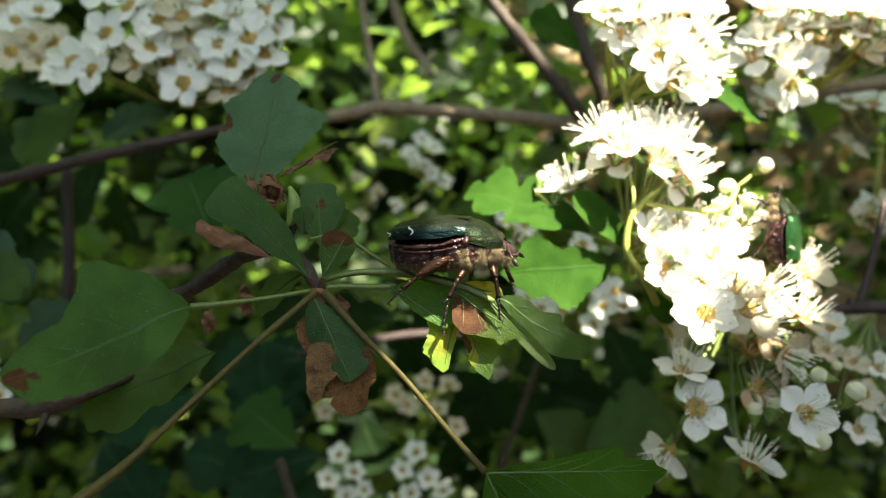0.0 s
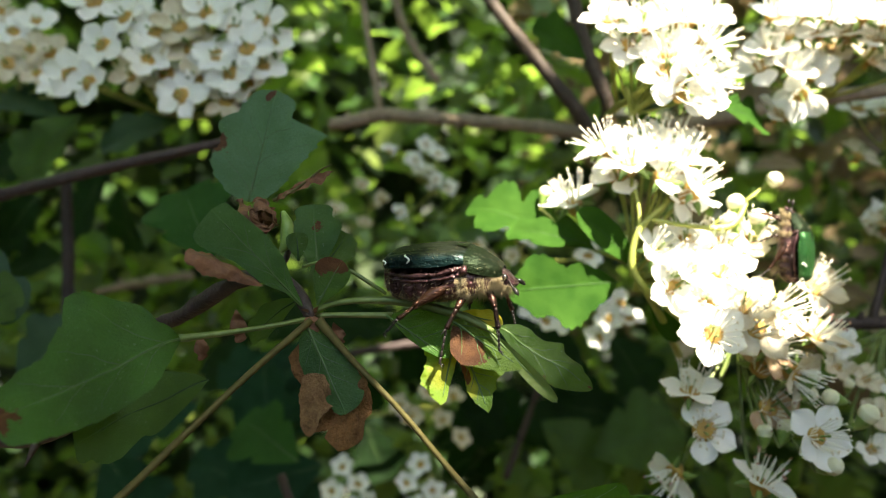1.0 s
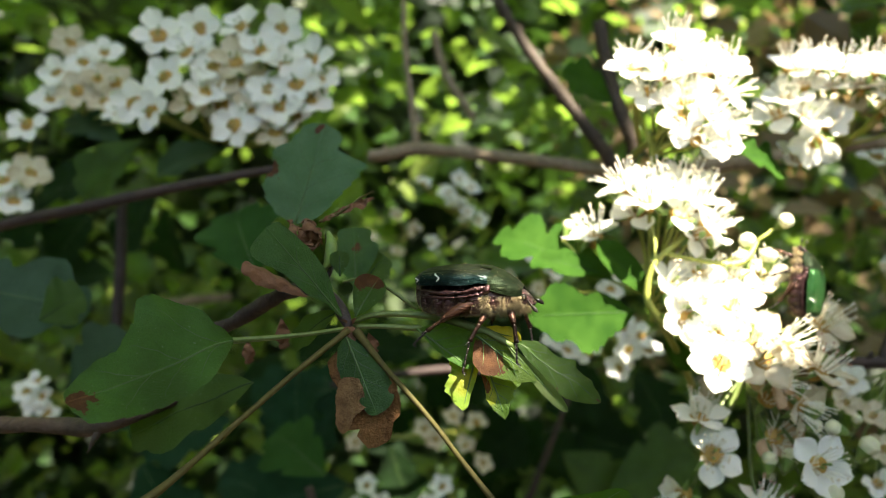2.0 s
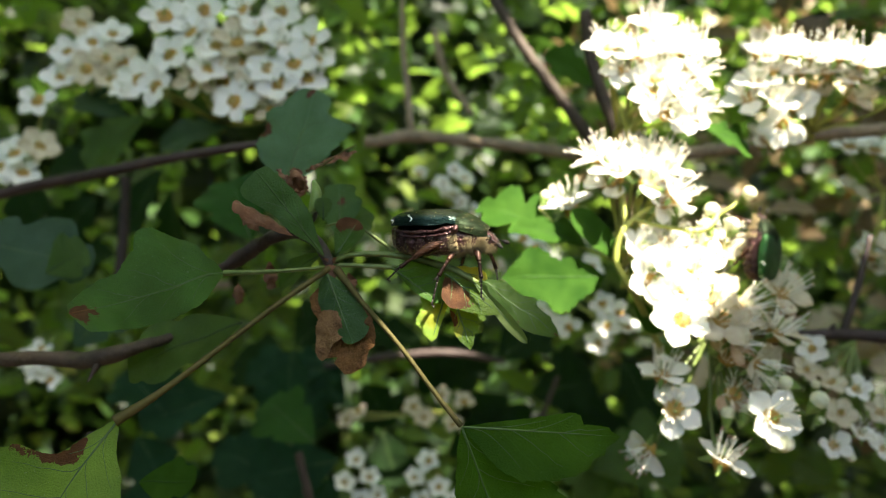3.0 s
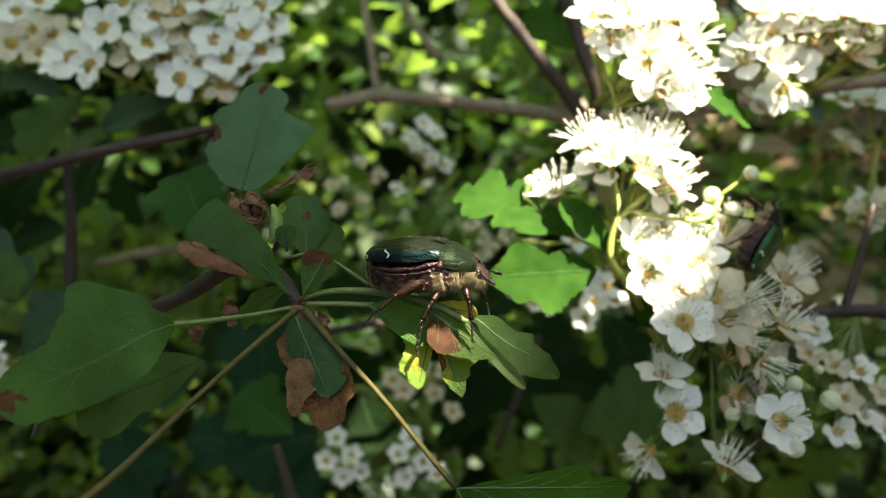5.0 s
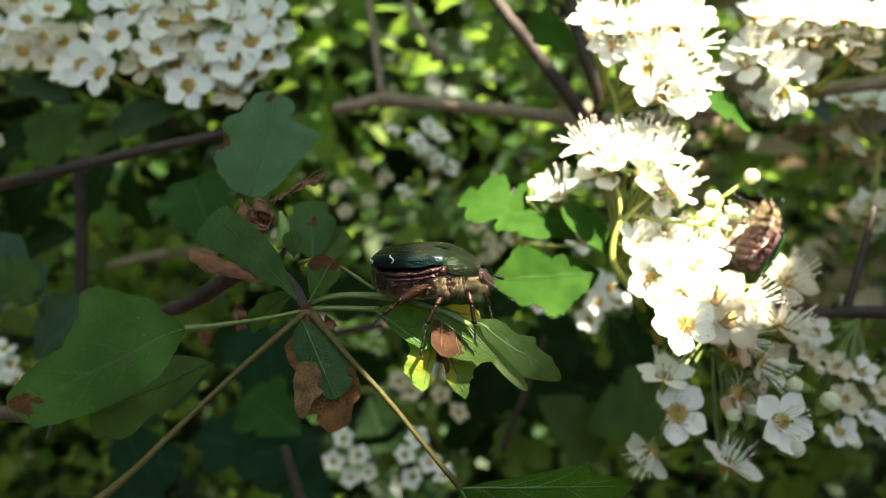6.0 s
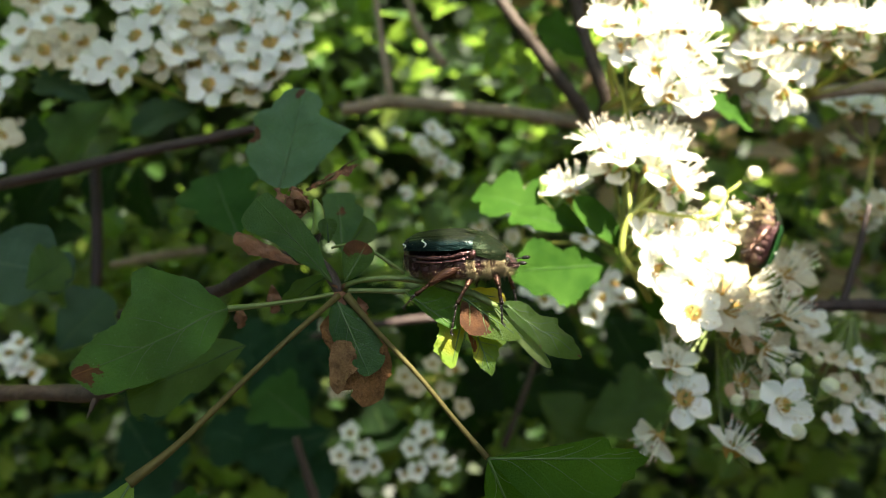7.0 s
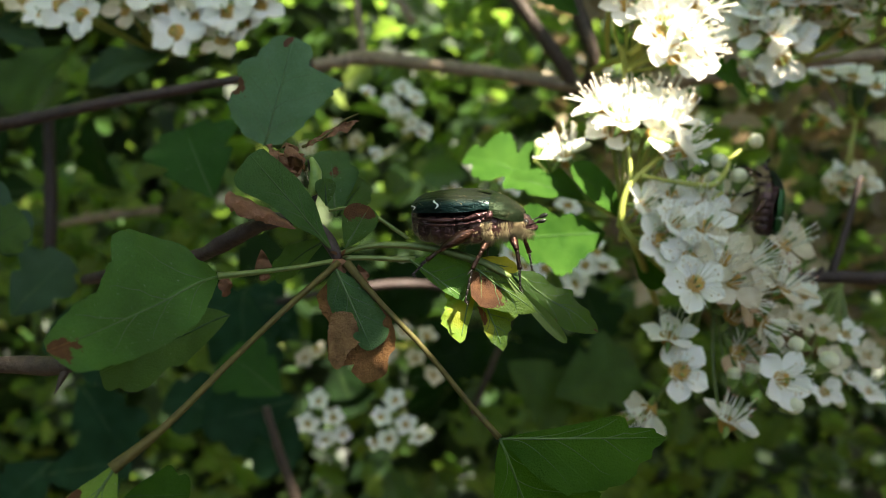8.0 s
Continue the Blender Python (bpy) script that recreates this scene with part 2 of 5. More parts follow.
def tube(bm, points, radii, sides=8, steps=5, rough=0.0, seed=0, slot=0, ribs=0.0):
    """A tapering, slightly uneven round rod through the points (metres)."""
    line = smooth_line(points, steps)
    n = len(line)
    rings, up = [], None
    for i, p in enumerate(line):
        way = (line[min(i + 1, n - 1)] - line[max(i - 1, 0)]).normalized()
        up = way.orthogonal().normalized() if up is None else (up - way * up.dot(way)).normalized()
        side = way.cross(up)
        f = i / (n - 1) * (len(radii) - 1)
        k = min(int(f), len(radii) - 2)
        r = radii[k] + (radii[k + 1] - radii[k]) * (f - k)
        ring = []
        for j in range(sides):
            a = 2 * math.pi * j / sides
            rr = r * (1 - ribs * (j % 2)) * (1 + rough * noise.noise(p * 300 + Vector((j * 1.7, seed, 0))))
            ring.append(bm.verts.new(p + (up * math.cos(a) + side * math.sin(a)) * rr))
        rings.append(ring)
    faces = []
    for a, b in zip(rings, rings[1:]):
        for j in range(sides):
            faces.append(bm.faces.new((a[j], a[(j + 1) % sides], b[(j + 1) % sides], b[j])))
    faces.append(bm.faces.new(rings[0][::-1]))
    faces.append(bm.faces.new(rings[-1]))
    for f in faces:
        f.material_index = slot
    return bm


def rod(points, radii, sides=8, steps=5, rough=0.0, seed=0, ribs=0.0):
    return tube(bmesh.new(), [mm(p) for p in points], [r * 0.001 for r in radii], sides, steps, rough, seed, 0, ribs)


def blade(base, tip, normal, width, lobes=3, notch=0.45, forward=0.5, bend=0.3, fold=0.2, curl=0.0, wave=0.05, tooth=0.03, seed=0, n=48, k=6, wide=0.45, blunt=0.5, skew=(1.0, 1.0), notches=None, outline=None):
    """A lobed hawthorn leaf blade, in metres; its rows follow the side veins, and its UV runs across and along the midrib."""
    rnd = random.Random(seed)
    base, tip = Vector(base), Vector(tip)
    ln = (tip - base).length
    X = (tip - base).normalized()
    Z = Vector(normal)
    Z = (Z - X * Z.dot(X)).normalized()
    Y = Z.cross(X)
    bm = bmesh.new()
    uvl = bm.loops.layers.uv.new("UVMap")
    peak = wide / (1 - wide)
    top = max((i / 200) ** peak * (1 - i / 200) ** blunt for i in range(201))
    off = rnd.random() * 9
    half = {}
    for sgn in (1, -1):
        j1, j2 = 0.92 + 0.16 * rnd.random(), 0.06 * (rnd.random() - 0.5)
        for i in range(n + 1):
            t = i / n
            e = t ** peak * (1 - t) ** blunt / top
            x = (t + j2 * t * (1 - t)) * (lobes + 0.35)
            m = 1 - ((notches[0 if sgn > 0 else 1] if notches else notch) * (0.5 + 0.5 * math.cos(2 * math.pi * x)) ** 3.5 if x > 0.5 and lobes else 0)
            saw = (x * 4.0 + 0.3) % 1.0
            m += tooth * (saw - 0.5) * (1 if t > 0.25 else 0)
            half[sgn, i] = width * 0.5 * e * m * j1 * skew[0 if sgn > 0 else 1]
            if outline:
                rows = outline[0 if sgn > 0 else 1]
                half[sgn, i] = float(np.interp(t, [r[0] for r in rows], [r[1] for r in rows])) * 0.001 * (1 + tooth * (saw - 0.5))

    def place(t, sgn, q, c):
        x = t * ln + forward * c * q * (1 - t)
        y = c * q
        z = fold * y - curl * (y / (width * 0.5)) ** 2 * width * 0.5
        z += wave * width * noise.noise(Vector((x / width * 2.2 + off, sgn * y / width * 2.2, off)))
        z += 0.4 * wave * width * (y / (width * 0.5)) ** 2 * math.sin(t * 19 + sgn + off)
        a = bend * t
        if abs(bend) > 1e-3:
            r = ln / bend
            px_, pz_ = r * math.sin(x / r), -r * (1 - math.cos(x / r))
        else:
            px_, pz_ = x, 0.0
        px_ += z * math.sin(x / ln * bend)
        pz_ += z * math.cos(x / ln * bend)
        return base + X * px_ + Y * (sgn * y) + Z * pz_

    mids = [bm.verts.new(place(i / n, 1, 0, 0)) for i in range(n + 1)]
    for sgn in (1, -1):
        rows = [[mids[i]] + [bm.verts.new(place(i / n, sgn, j / k, half[sgn, i])) for j in range(1, k + 1)] if 0 < i < n else None for i in range(n + 1)]
        for i in range(n):
            for j in range(k):
                quad = []
                for (a, b) in ((i, j), (i + 1, j), (i + 1, j + 1), (i, j + 1)):
                    v = mids[a] if rows[a] is None else rows[a][b]
                    if not quad or all(v is not q[0] for q in quad):
                        quad.append((v, 0.5 + sgn * 0.5 * b / k, a / n))
                if len(quad) < 3:
                    continue
                f = bm.faces.new([q[0] for q in (quad if sgn < 0 else quad[::-1])])
                for loop in f.loops:
                    for v, uu, vv in quad:
                        if loop.vert is v:
                            loop[uvl].uv = (uu, vv)
    return bm


def leaf(parent, base, tip, normal, width, material, label="", name="leaf", veins=(), **shape):
    """A leaf blade with its raised midrib and side veins as sub-parts. veins: (side, start and end along the midrib, reach towards the edge)."""
    bm = blade(mm(base), mm(tip), normal, width * 0.001, **shape)
    bm.verts.ensure_lookup_table()
    n = shape.get("n", 48)
    line = [bm.verts[i].co.copy() for i in range(0, int(n * 0.9), 4)]
    k, paths = shape.get("k", 6), []
    for side, t0, t1, reach in veins:
        path = [bm.verts[int(t0 * n)].co.copy()]
        for j in range(1, max(2, int(k * reach)) + 1):
            i = min(n - 1, max(1, round(n * (t0 + (t1 - t0) * (j / k / reach) ** 0.8))))
            path.append(bm.verts[n + 1 + (0 if side > 0 else (n - 1) * k) + (i - 1) * k + j - 1].co.copy())
        paths.append(path)
    ob = part(name, bm, material, parent, label)
    b2 = tube(bmesh.new(), line, [0.00009, 0.00003] if material.name == "leaf_sunlit" else [0.0002, 0.00005], 6, 1)
    part("midrib", b2, rib_dark if material.name in ("leaf_sunlit", "leaf_shaded") else rib_green, ob)
    for path in paths:
        part("vein", tube(bmesh.new(), path, [0.00007, 0.00005, 0.00003], 5, 3), rib_green, ob)
    return ob


# ---- ground ----
bm = bmesh.new()
bmesh.ops.create_grid(bm, x_segments=60, y_segments=60, size=1.0)
for v in bm.verts:
    r = max(abs(v.co.x), abs(v.co.y))
    v.co *= 3 if r < 0.7 else 3 + (r - 0.7) ** 2 * 8000
    v.co.z = 0.03 * noise.noise(v.co * 2.0) if v.co.length < 4 else 0
me = bpy.data.meshes.new("ground")
bm.to_mesh(me)
bm.free()
me.materials.append(soil)
tagged(new("ground", me), "dark soil and leaf litter under the hedge", "ground", kind="structure")


# ---- hedge of many leaves ----
def leaf_cloud(name, label, count, place, size, material, seed, category="foliage", tilt=0.8):
    rnd = np.random.RandomState(seed)
    half = np.array([(0.22, 0.10), (0.36, 0.30), (0.48, 0.20), (0.62, 0.40), (0.74, 0.24), (0.88, 0.24)])
    tmpl = [(0, 0, 0)] + [(x, 0, 0) for x in (0.3, 0.6)] + [(1, 0, 0)]
    tmpl += [(x, y, 0.25 * y) for x, y in half] + [(x, -y, 0.25 * y) for x, y in half]
    tmpl = np.array(tmpl, float)
    tmpl[:, 2] -= 0.25 * tmpl[:, 0] ** 2
    left = [(0, 4, 5), (0, 5, 1), (1, 5, 6), (1, 6, 2), (2, 6, 7), (2, 7, 8), (2, 8, 9), (2, 9, 3)]
    faces = left + [(a + 6 * (a > 3), c + 6 * (c > 3), b + 6 * (b > 3)) for a, b, c in left]
    verts, polys = [], []
    for i in range(count):
        p = place(rnd)
        if p is None:
            continue
        s = size * (0.6 + 0.7 * rnd.rand())
        x = rnd.normal(size=3)
        z = np.array([0.15, -0.25, 0.9]) + tilt * rnd.normal(size=3)
        z /= np.linalg.norm(z)
        x -= z * x.dot(z)
        x /= np.linalg.norm(x)
        m = np.stack([x, np.cross(z, x), z])
        polys += [tuple(np.array(f) + len(verts) * 16) for f in faces]
        verts.append(np.array(p) + (tmpl * s) @ m)
    me = bpy.data.meshes.new(name)
    me.from_pydata(np.concatenate(verts).tolist(), [], [tuple(int(a) for a in f) for f in polys])
    me.materials.append(material)
    return tagged(new(name, me), label, category, kind="stuff")


def footprint(p):
    """Where the sun's ray through p crosses the level z = 1.2."""
    return p[0] - SUN.x / SUN.z * (p[2] - 1.2), p[1] - SUN.y / SUN.z * (p[2] - 1.2)


def sunny(p):
    """True above the blossom that stands in the sun."""
    qx, qy = footprint(p)
    return p[2] > 1.25 and (-0.15 < qx < 0.15 and 0.03 < qy < 0.28 or -0.05 < qx < 0.08 and 0.28 <= qy < 0.36 or -0.22 < qx < -0.10 and 0.41 < qy < 0.48)


def hedge_place(rnd):
    y = 0.5 + 1.0 * rnd.rand() ** 1.2
    x = (rnd.rand() - 0.5) * 2 * (0.25 + 0.75 * y)
    z = 1.2 + (rnd.rand() - 0.5) * 2 * (0.12 + 0.6 * y)
    clump = noise.noise(Vector((x, y, z)) * 7.0)
    return (x, y, z) if clump > -0.08 and z > 0.05 and not sunny((x, y, z)) else None


def backwall_place(rnd):
    return ((rnd.rand() - 0.5) * 5.5, 1.4 + 1.1 * rnd.rand(), 3.3 * rnd.rand())


def backdrop_place(rnd):
    return ((rnd.rand() - 0.5) * 9, 2.7 + 0.6 * rnd.rand(), 4.5 * rnd.rand())


# out-of-view leaves overhead; the noise gaps decide where sun comes through
def canopy_place(rnd):
    if rnd.rand() < 0.25:
        p = Vector((0.25 + (rnd.rand() - 0.5) * 1.3, -0.25 + 0.33 * rnd.rand(), 1.9 + 0.25 * rnd.rand()))
    else:
        p = Vector(((rnd.rand() - 0.5) * 3.2, -0.5 + 2.7 * rnd.rand(), 1.75 + 0.9 * rnd.rand()))
    qx, qy = footprint(p)
    gap = noise.noise(Vector((qx * 13.0, qy * 13.0, 2.0)))
    light = 0.95 * min(1.0, max(0.0, (qy - 0.62) * 4.5)) * min(1.0, max(0.05, qx * 3.0 + 1.0))
    return None if sunny(p) or gap > 0.46 - light else p


# out-of-view leaves around the eye, added to lower the sky fill
def sky_blocking_place(rnd):
    a = rnd.uniform(math.radians(150), math.radians(390))
    r = rnd.uniform(0.9, 1.7)
    back = max(0.0, -math.sin(a))
    p = (math.cos(a) * r, math.sin(a) * r + 0.1, (2.6 - 1.3 * back) * rnd.rand() ** 0.8)
    return None if sunny(p) or p[1] > 0.9 else p


leaf_cloud("hedge_foliage", "dense green hawthorn leaves of the hedge behind", 15000, hedge_place, 0.03, hedge_leaf, 3)
leaf_cloud("far_foliage", "leaves inside the hedge with its deep shade in their colour", 9000, backwall_place, 0.13, deep_shade_leaf, 5)
# added wall of big dark leaves, hides sky between the hedge leaves
leaf_cloud("backdrop_foliage", "oversized shade-coloured leaves added far behind to hide the sky", 4000, backdrop_place, 0.32, deep_shade_leaf, 8)
# added dark sheet that closes the last gaps to the sky
bm = bmesh.new()
bmesh.ops.create_grid(bm, x_segments=70, y_segments=30, size=1.0)
for v in bm.verts:
    x, z = v.co.x * 8, (v.co.y + 1) * 2.6
    v.co = Vector((x, 3.5 + 0.25 * noise.noise(Vector((x * 2, z * 2, 0))) + 0.012 * x * x, z))
me = bpy.data.meshes.new("backdrop")
bm.to_mesh(me)
bm.free()
me.materials.append(deep_shade_leaf)
tagged(new("backdrop", me), "shade-coloured backdrop sheet added to close gaps behind the hedge", "bank", kind="structure")
# both clouds are unseen and only block sun and sky
leaf_cloud("shade_canopy_foliage", "unseen leaves added overhead to dapple the sun", 12000, canopy_place, 0.06, hedge_leaf, 6, tilt=0.35)
leaf_cloud("sky_blocking_foliage", "unseen ring of leaves added to cut the skylight", 9000, sky_blocking_place, 0.12, deep_shade_leaf, 7)

leaf_cloud("sunlit_foliage", "small green leaves in a patch of sun", 110, lambda rnd: (-0.215 + 0.115 * rnd.rand(), 0.442 + 0.05 * rnd.rand(), 1.165 + 0.052 * rnd.rand()), 0.017, hedge_leaf, 12)

# ---- unseen boughs added to shade the sprig, blossom and hedge ----
def bough(name, label, spots, size, group=""):
    """A leafy bough: a limb with leaves hung at the given spots (metres)."""
    root = thing(name, spots[0], label, "branch", group)
    xs = sorted(spots, key=lambda p: p[0])
    line = [xs[0], xs[len(xs) // 3], xs[2 * len(xs) // 3], xs[-1]]
    part("limb", tube(bmesh.new(), [Vector(p) + Vector((0, 0, 0.012)) for p in line], [0.002, 0.003, 0.004, 0.005], 6, 5, 0.2), bark, root)
    kinds = []
    for s in range(3):
        b = blade((0, 0, 0), (size, 0, 0), (0, 0, 1), size * 0.95, lobes=2, notch=0.3, bend=0.4, seed=s, n=20, k=3)
        me = bpy.data.meshes.new("leaf")
        b.to_mesh(me)
        b.free()
        me.materials.append(leaf_plain)
        kinds.append(me)
    rnd = random.Random(len(spots))
    for i, p in enumerate(spots):
        ob = new("leaf", kinds[i % 3])
        ob.parent = root
        a = rnd.random() * 360
        m = Matrix.Translation(Vector(p) - Vector(spots[0])) @ pose(0, 0, 0, rnd.uniform(-25, 25), rnd.uniform(-25, 25), a) @ Matrix.Translation((-size / 2, 0, 0))
        ob.matrix_basis = m
    return root


leaf_plain = leaf_material("leaf_green", GREEN_D, GREEN_L, GREEN_T, lobes=2)


def lift(qx, qy, h):
    """The spot on the sun's ray through (qx, qy) of the level z = 1.2, at the height h above it."""
    return Vector((qx, qy, 1.2)) + SUN * (h / SUN.z)


def spread(seed, x0, x1, y0, y1, cell, low, high, keep=lambda x, y: True):
    """Spots about one cell apart over a patch of ground, lifted along the sun's rays to a bough."""
    r = random.Random(seed)
    out = []
    for i in range(int((x1 - x0) / cell) + 1):
        for j in range(int((y1 - y0) / cell) + 1):
            x, y = x0 + (i + r.uniform(-0.3, 0.3)) * cell, y0 + (j + r.uniform(-0.3, 0.3)) * cell
            if keep(x, y):
                out.append(lift(x, y, r.uniform(low, high)))
    return out


def over_sprig(x, y):
    return x < (0.042 if y < 0.108 else (-0.006 if y < 0.155 else -0.016)) and not (-0.022 < x < 0.022 and 0.08 < y < 0.13) and (x > -0.04 or y < 0.185)


# out-of-view sun blockers, each set on the rays to what it shades
bough("overhead_shade_bough", "unseen leafy bough added overhead to shade the sprig", spread(11, -0.17, -0.02, -0.03, 0.205, 0.0235, 1.5, 1.9, over_sprig) + spread(16, -0.015, 0.045, -0.03, 0.205, 0.024, 1.5, 1.9, over_sprig) + [lift(0.042, 0.088, 1.55), lift(-0.016, 0.084, 1.6), lift(-0.055, 0.174, 1.6), lift(-0.05, 0.186, 1.6), lift(-0.03, 0.092, 1.7), lift(0.026, 0.075, 1.6), lift(-0.012, 0.068, 1.6)], 0.046)
bough("upper_shade_bough", "unseen leafy bough added to shade the inner hedge", spread(12, -0.07, 0.05, 0.35, 0.46, 0.026, 0.5, 0.7, lambda x, y: (x * 83 + y * 47) % 1 < 0.6), 0.046)
bough("upper_shade_bough", "unseen thin leafy bough added high above to shade the blossom", spread(13, -0.16, 0.15, 0.215, 0.32, 0.022, 0.7, 0.9, lambda x, y: y > 0.26 if x > 0.045 else y < 0.265 and (x > -0.03 or (x * 97 + y * 61) % 1 < 0.06)) + spread(17, -0.15, -0.05, 0.222, 0.25, 0.042, 0.75, 0.85), 0.046)
low_shade_bough = bough("low_shade_bough", "unseen leafy bough added to shade the lower blossom", spread(14, 0.054, 0.17, 0.05, 0.109, 0.0135, 0.24, 0.30), 0.036)
bough("upper_shade_bough", "unseen leafy bough added to shade the round blossom cluster", spread(19, -0.125, -0.035, 0.21, 0.29, 0.021, 0.62, 0.72, lambda x, y: (x * 71 + y * 39) % 1 < 0.85), 0.046)
bough("upper_shade_bough", "unseen leafy bough added to shade the low leaves behind", spread(22, 0.05, 0.16, 0.225, 0.30, 0.022, 0.62, 0.72), 0.046)
bough("upper_shade_bough", "unseen leafy bough added to shade the leaves beside the thorny branch", spread(25, -0.12, -0.058, 0.155, 0.205, 0.022, 0.62, 0.72), 0.046)
near_shade_bough = bough("near_shade_bough", "unseen small leafy bough added to shade parts of the sprig", spread(21, -0.034, 0.034, 0.070, 0.128, 0.0088, 0.21, 0.25, lambda x, y: (x < -0.0055 and y < 0.114) or (x < -0.001 and y < 0.091) or (x > 0.019 and y < 0.091) or y < 0.078), 0.021)
swaying_shade_bough = bough("swaying_shade_bough", "unseen leafy bough added to sway its shade over the blossom", spread(15, 0.02, 0.12, 0.10, 0.16, 0.017, 0.20, 0.26), 0.04)


drifting_shade_bough = bough("drifting_shade_bough", "unseen leafy bough added to move shade across the upper blossom", spread(23, 0.03, 0.12, 0.188, 0.216, 0.015, 0.22, 0.28, lambda x, y: (x * 530 + y * 310) % 1 < 0.6), 0.034)
bough("side_shade_bough", "unseen small leafy bough added to shade the low branch", spread(24, 0.096, 0.156, 0.150, 0.176, 0.013, 0.22, 0.26), 0.026)


# ---- woody branches of the shrub ----
def branch(label, points, radii, material=bark, thorns=(), name="branch", rough=0.25):
    root = thing(name, mm(points[0]), label, "branch")
    part("stem", rod(points, radii, 10, 8, rough, len(points)), material, root)
    pts = smooth_line([Vector(p) for p in points], 4)
    rnd = random.Random(int(pts[0].x * 10))
    for i in range(3, len(pts) - 2, 9):
        if max(radii) > 1.5:
            d = Vector((rnd.uniform(-0.5, 0.5), rnd.uniform(-0.6, 0.2), rnd.choice((-1, 1)))).normalized()
            r = max(radii) * rnd.uniform(0.3, 0.5)
            part("spur", rod((pts[i], pts[i] + d * max(radii) * 1.1, pts[i] + d * max(radii) * rnd.uniform(1.2, 1.7)), (r * 1.3, r, r * 0.4), 7, 3, 0.3), material, root)
    for a, b, r in thorns:
        part("thorn", rod((a, [(u + v) / 2 for u, v in zip(a, b)], b), (r, r * 0.6, 0.05), 8, 3), material, root, "sharp dark thorn")
    return root


# each branch takes the lighter or darker bark for its sun or shade
branch("hawthorn branch in sunlit tone running across behind the sprig",
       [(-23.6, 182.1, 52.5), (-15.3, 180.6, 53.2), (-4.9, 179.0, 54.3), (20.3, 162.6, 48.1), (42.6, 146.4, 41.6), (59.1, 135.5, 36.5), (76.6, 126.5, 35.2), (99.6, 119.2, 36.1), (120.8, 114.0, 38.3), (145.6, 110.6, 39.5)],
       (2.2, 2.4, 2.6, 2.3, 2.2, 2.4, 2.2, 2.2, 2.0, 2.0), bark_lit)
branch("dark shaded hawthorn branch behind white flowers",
       [(-134.5, 96.3, 17.3), (-109.5, 90.9, 22.8), (-91.4, 86.9, 25.1), (-72.6, 82.8, 27.8), (-52.6, 81.7, 30.8), (-37.8, 86.8, 33.8), (-24.6, 90.1, 35.0)], (1.35, 1.45, 1.5, 1.4, 1.25, 1.0, 0.8), twig_dark_shade)
branch("thin upright grey twig", [(-8.2, 198.8, 135.4), (-8.4, 189.0, 96.9), (-7.0, 184.0, 78.4), (-5.2, 180.1, 55.3)], (1.0, 1.2, 1.3, 1.5), bark_lit, name="twig")
branch("thin pale twig far behind", [(4.5, 348.3, 155.8), (10.7, 345.1, 128.0), (25.7, 337.3, 100.7)], (2.2, 2.6, 2.2), bark_lit, name="twig")
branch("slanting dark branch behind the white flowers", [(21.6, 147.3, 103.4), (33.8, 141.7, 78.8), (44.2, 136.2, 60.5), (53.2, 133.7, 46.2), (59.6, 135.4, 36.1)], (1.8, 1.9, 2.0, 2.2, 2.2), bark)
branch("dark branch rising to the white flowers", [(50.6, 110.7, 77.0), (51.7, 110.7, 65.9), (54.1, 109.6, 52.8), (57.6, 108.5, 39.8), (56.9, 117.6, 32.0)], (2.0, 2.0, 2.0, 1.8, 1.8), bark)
branch("dark thin branch low behind the flowers", [(92.3, 74.8, -20.2), (104.7, 73.5, -20.0), (118.5, 72.0, -20.9), (143.5, 69.5, -20.4)], (1.2, 1.5, 1.7, 1.8), twig_dark_shade)
branch("short dark twig rising from the low branch", [(104.8, 73.5, -19.8), (109.5, 74.0, -7.8), (113.6, 74.5, 4.5)], (1.1, 0.9, 0.6), twig_dark_shade, name="twig")
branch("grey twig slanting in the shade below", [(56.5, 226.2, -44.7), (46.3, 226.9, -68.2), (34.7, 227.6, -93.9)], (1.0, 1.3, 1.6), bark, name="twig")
branch("dark thin branch behind the sprig", [(-57.5, 222.5, -39.7), (-24.3, 220.6, -34.7), (8.7, 220.8, -33.1), (32.8, 227.5, -38.1)], (1.4, 1.7, 1.7, 1.3), twig_dark_shade)
branch("dark twig hanging in shade behind the leaves", [(-102.2, 144.5, 34.4), (-103.1, 144.7, 13.4), (-105.0, 144.9, -7.6)], (1.6, 1.9, 1.9), twig_dark_shade, name="twig")
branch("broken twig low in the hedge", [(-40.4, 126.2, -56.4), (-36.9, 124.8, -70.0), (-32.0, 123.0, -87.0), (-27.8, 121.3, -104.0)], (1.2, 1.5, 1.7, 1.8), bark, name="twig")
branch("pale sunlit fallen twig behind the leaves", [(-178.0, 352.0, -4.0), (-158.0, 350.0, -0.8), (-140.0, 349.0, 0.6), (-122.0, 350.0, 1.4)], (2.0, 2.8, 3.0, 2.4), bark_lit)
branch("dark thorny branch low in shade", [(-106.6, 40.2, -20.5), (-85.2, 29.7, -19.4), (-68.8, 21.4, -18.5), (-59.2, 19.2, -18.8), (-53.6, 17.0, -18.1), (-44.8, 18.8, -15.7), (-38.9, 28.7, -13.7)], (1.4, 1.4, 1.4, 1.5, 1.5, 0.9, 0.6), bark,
       thorns=(((-54.5, 17.1, -18.3), (-56.2, 15.2, -22.5), 0.9), ((-52.6, 18.0, -17.6), (-43.1, 22.8, -13.9), 0.9)))

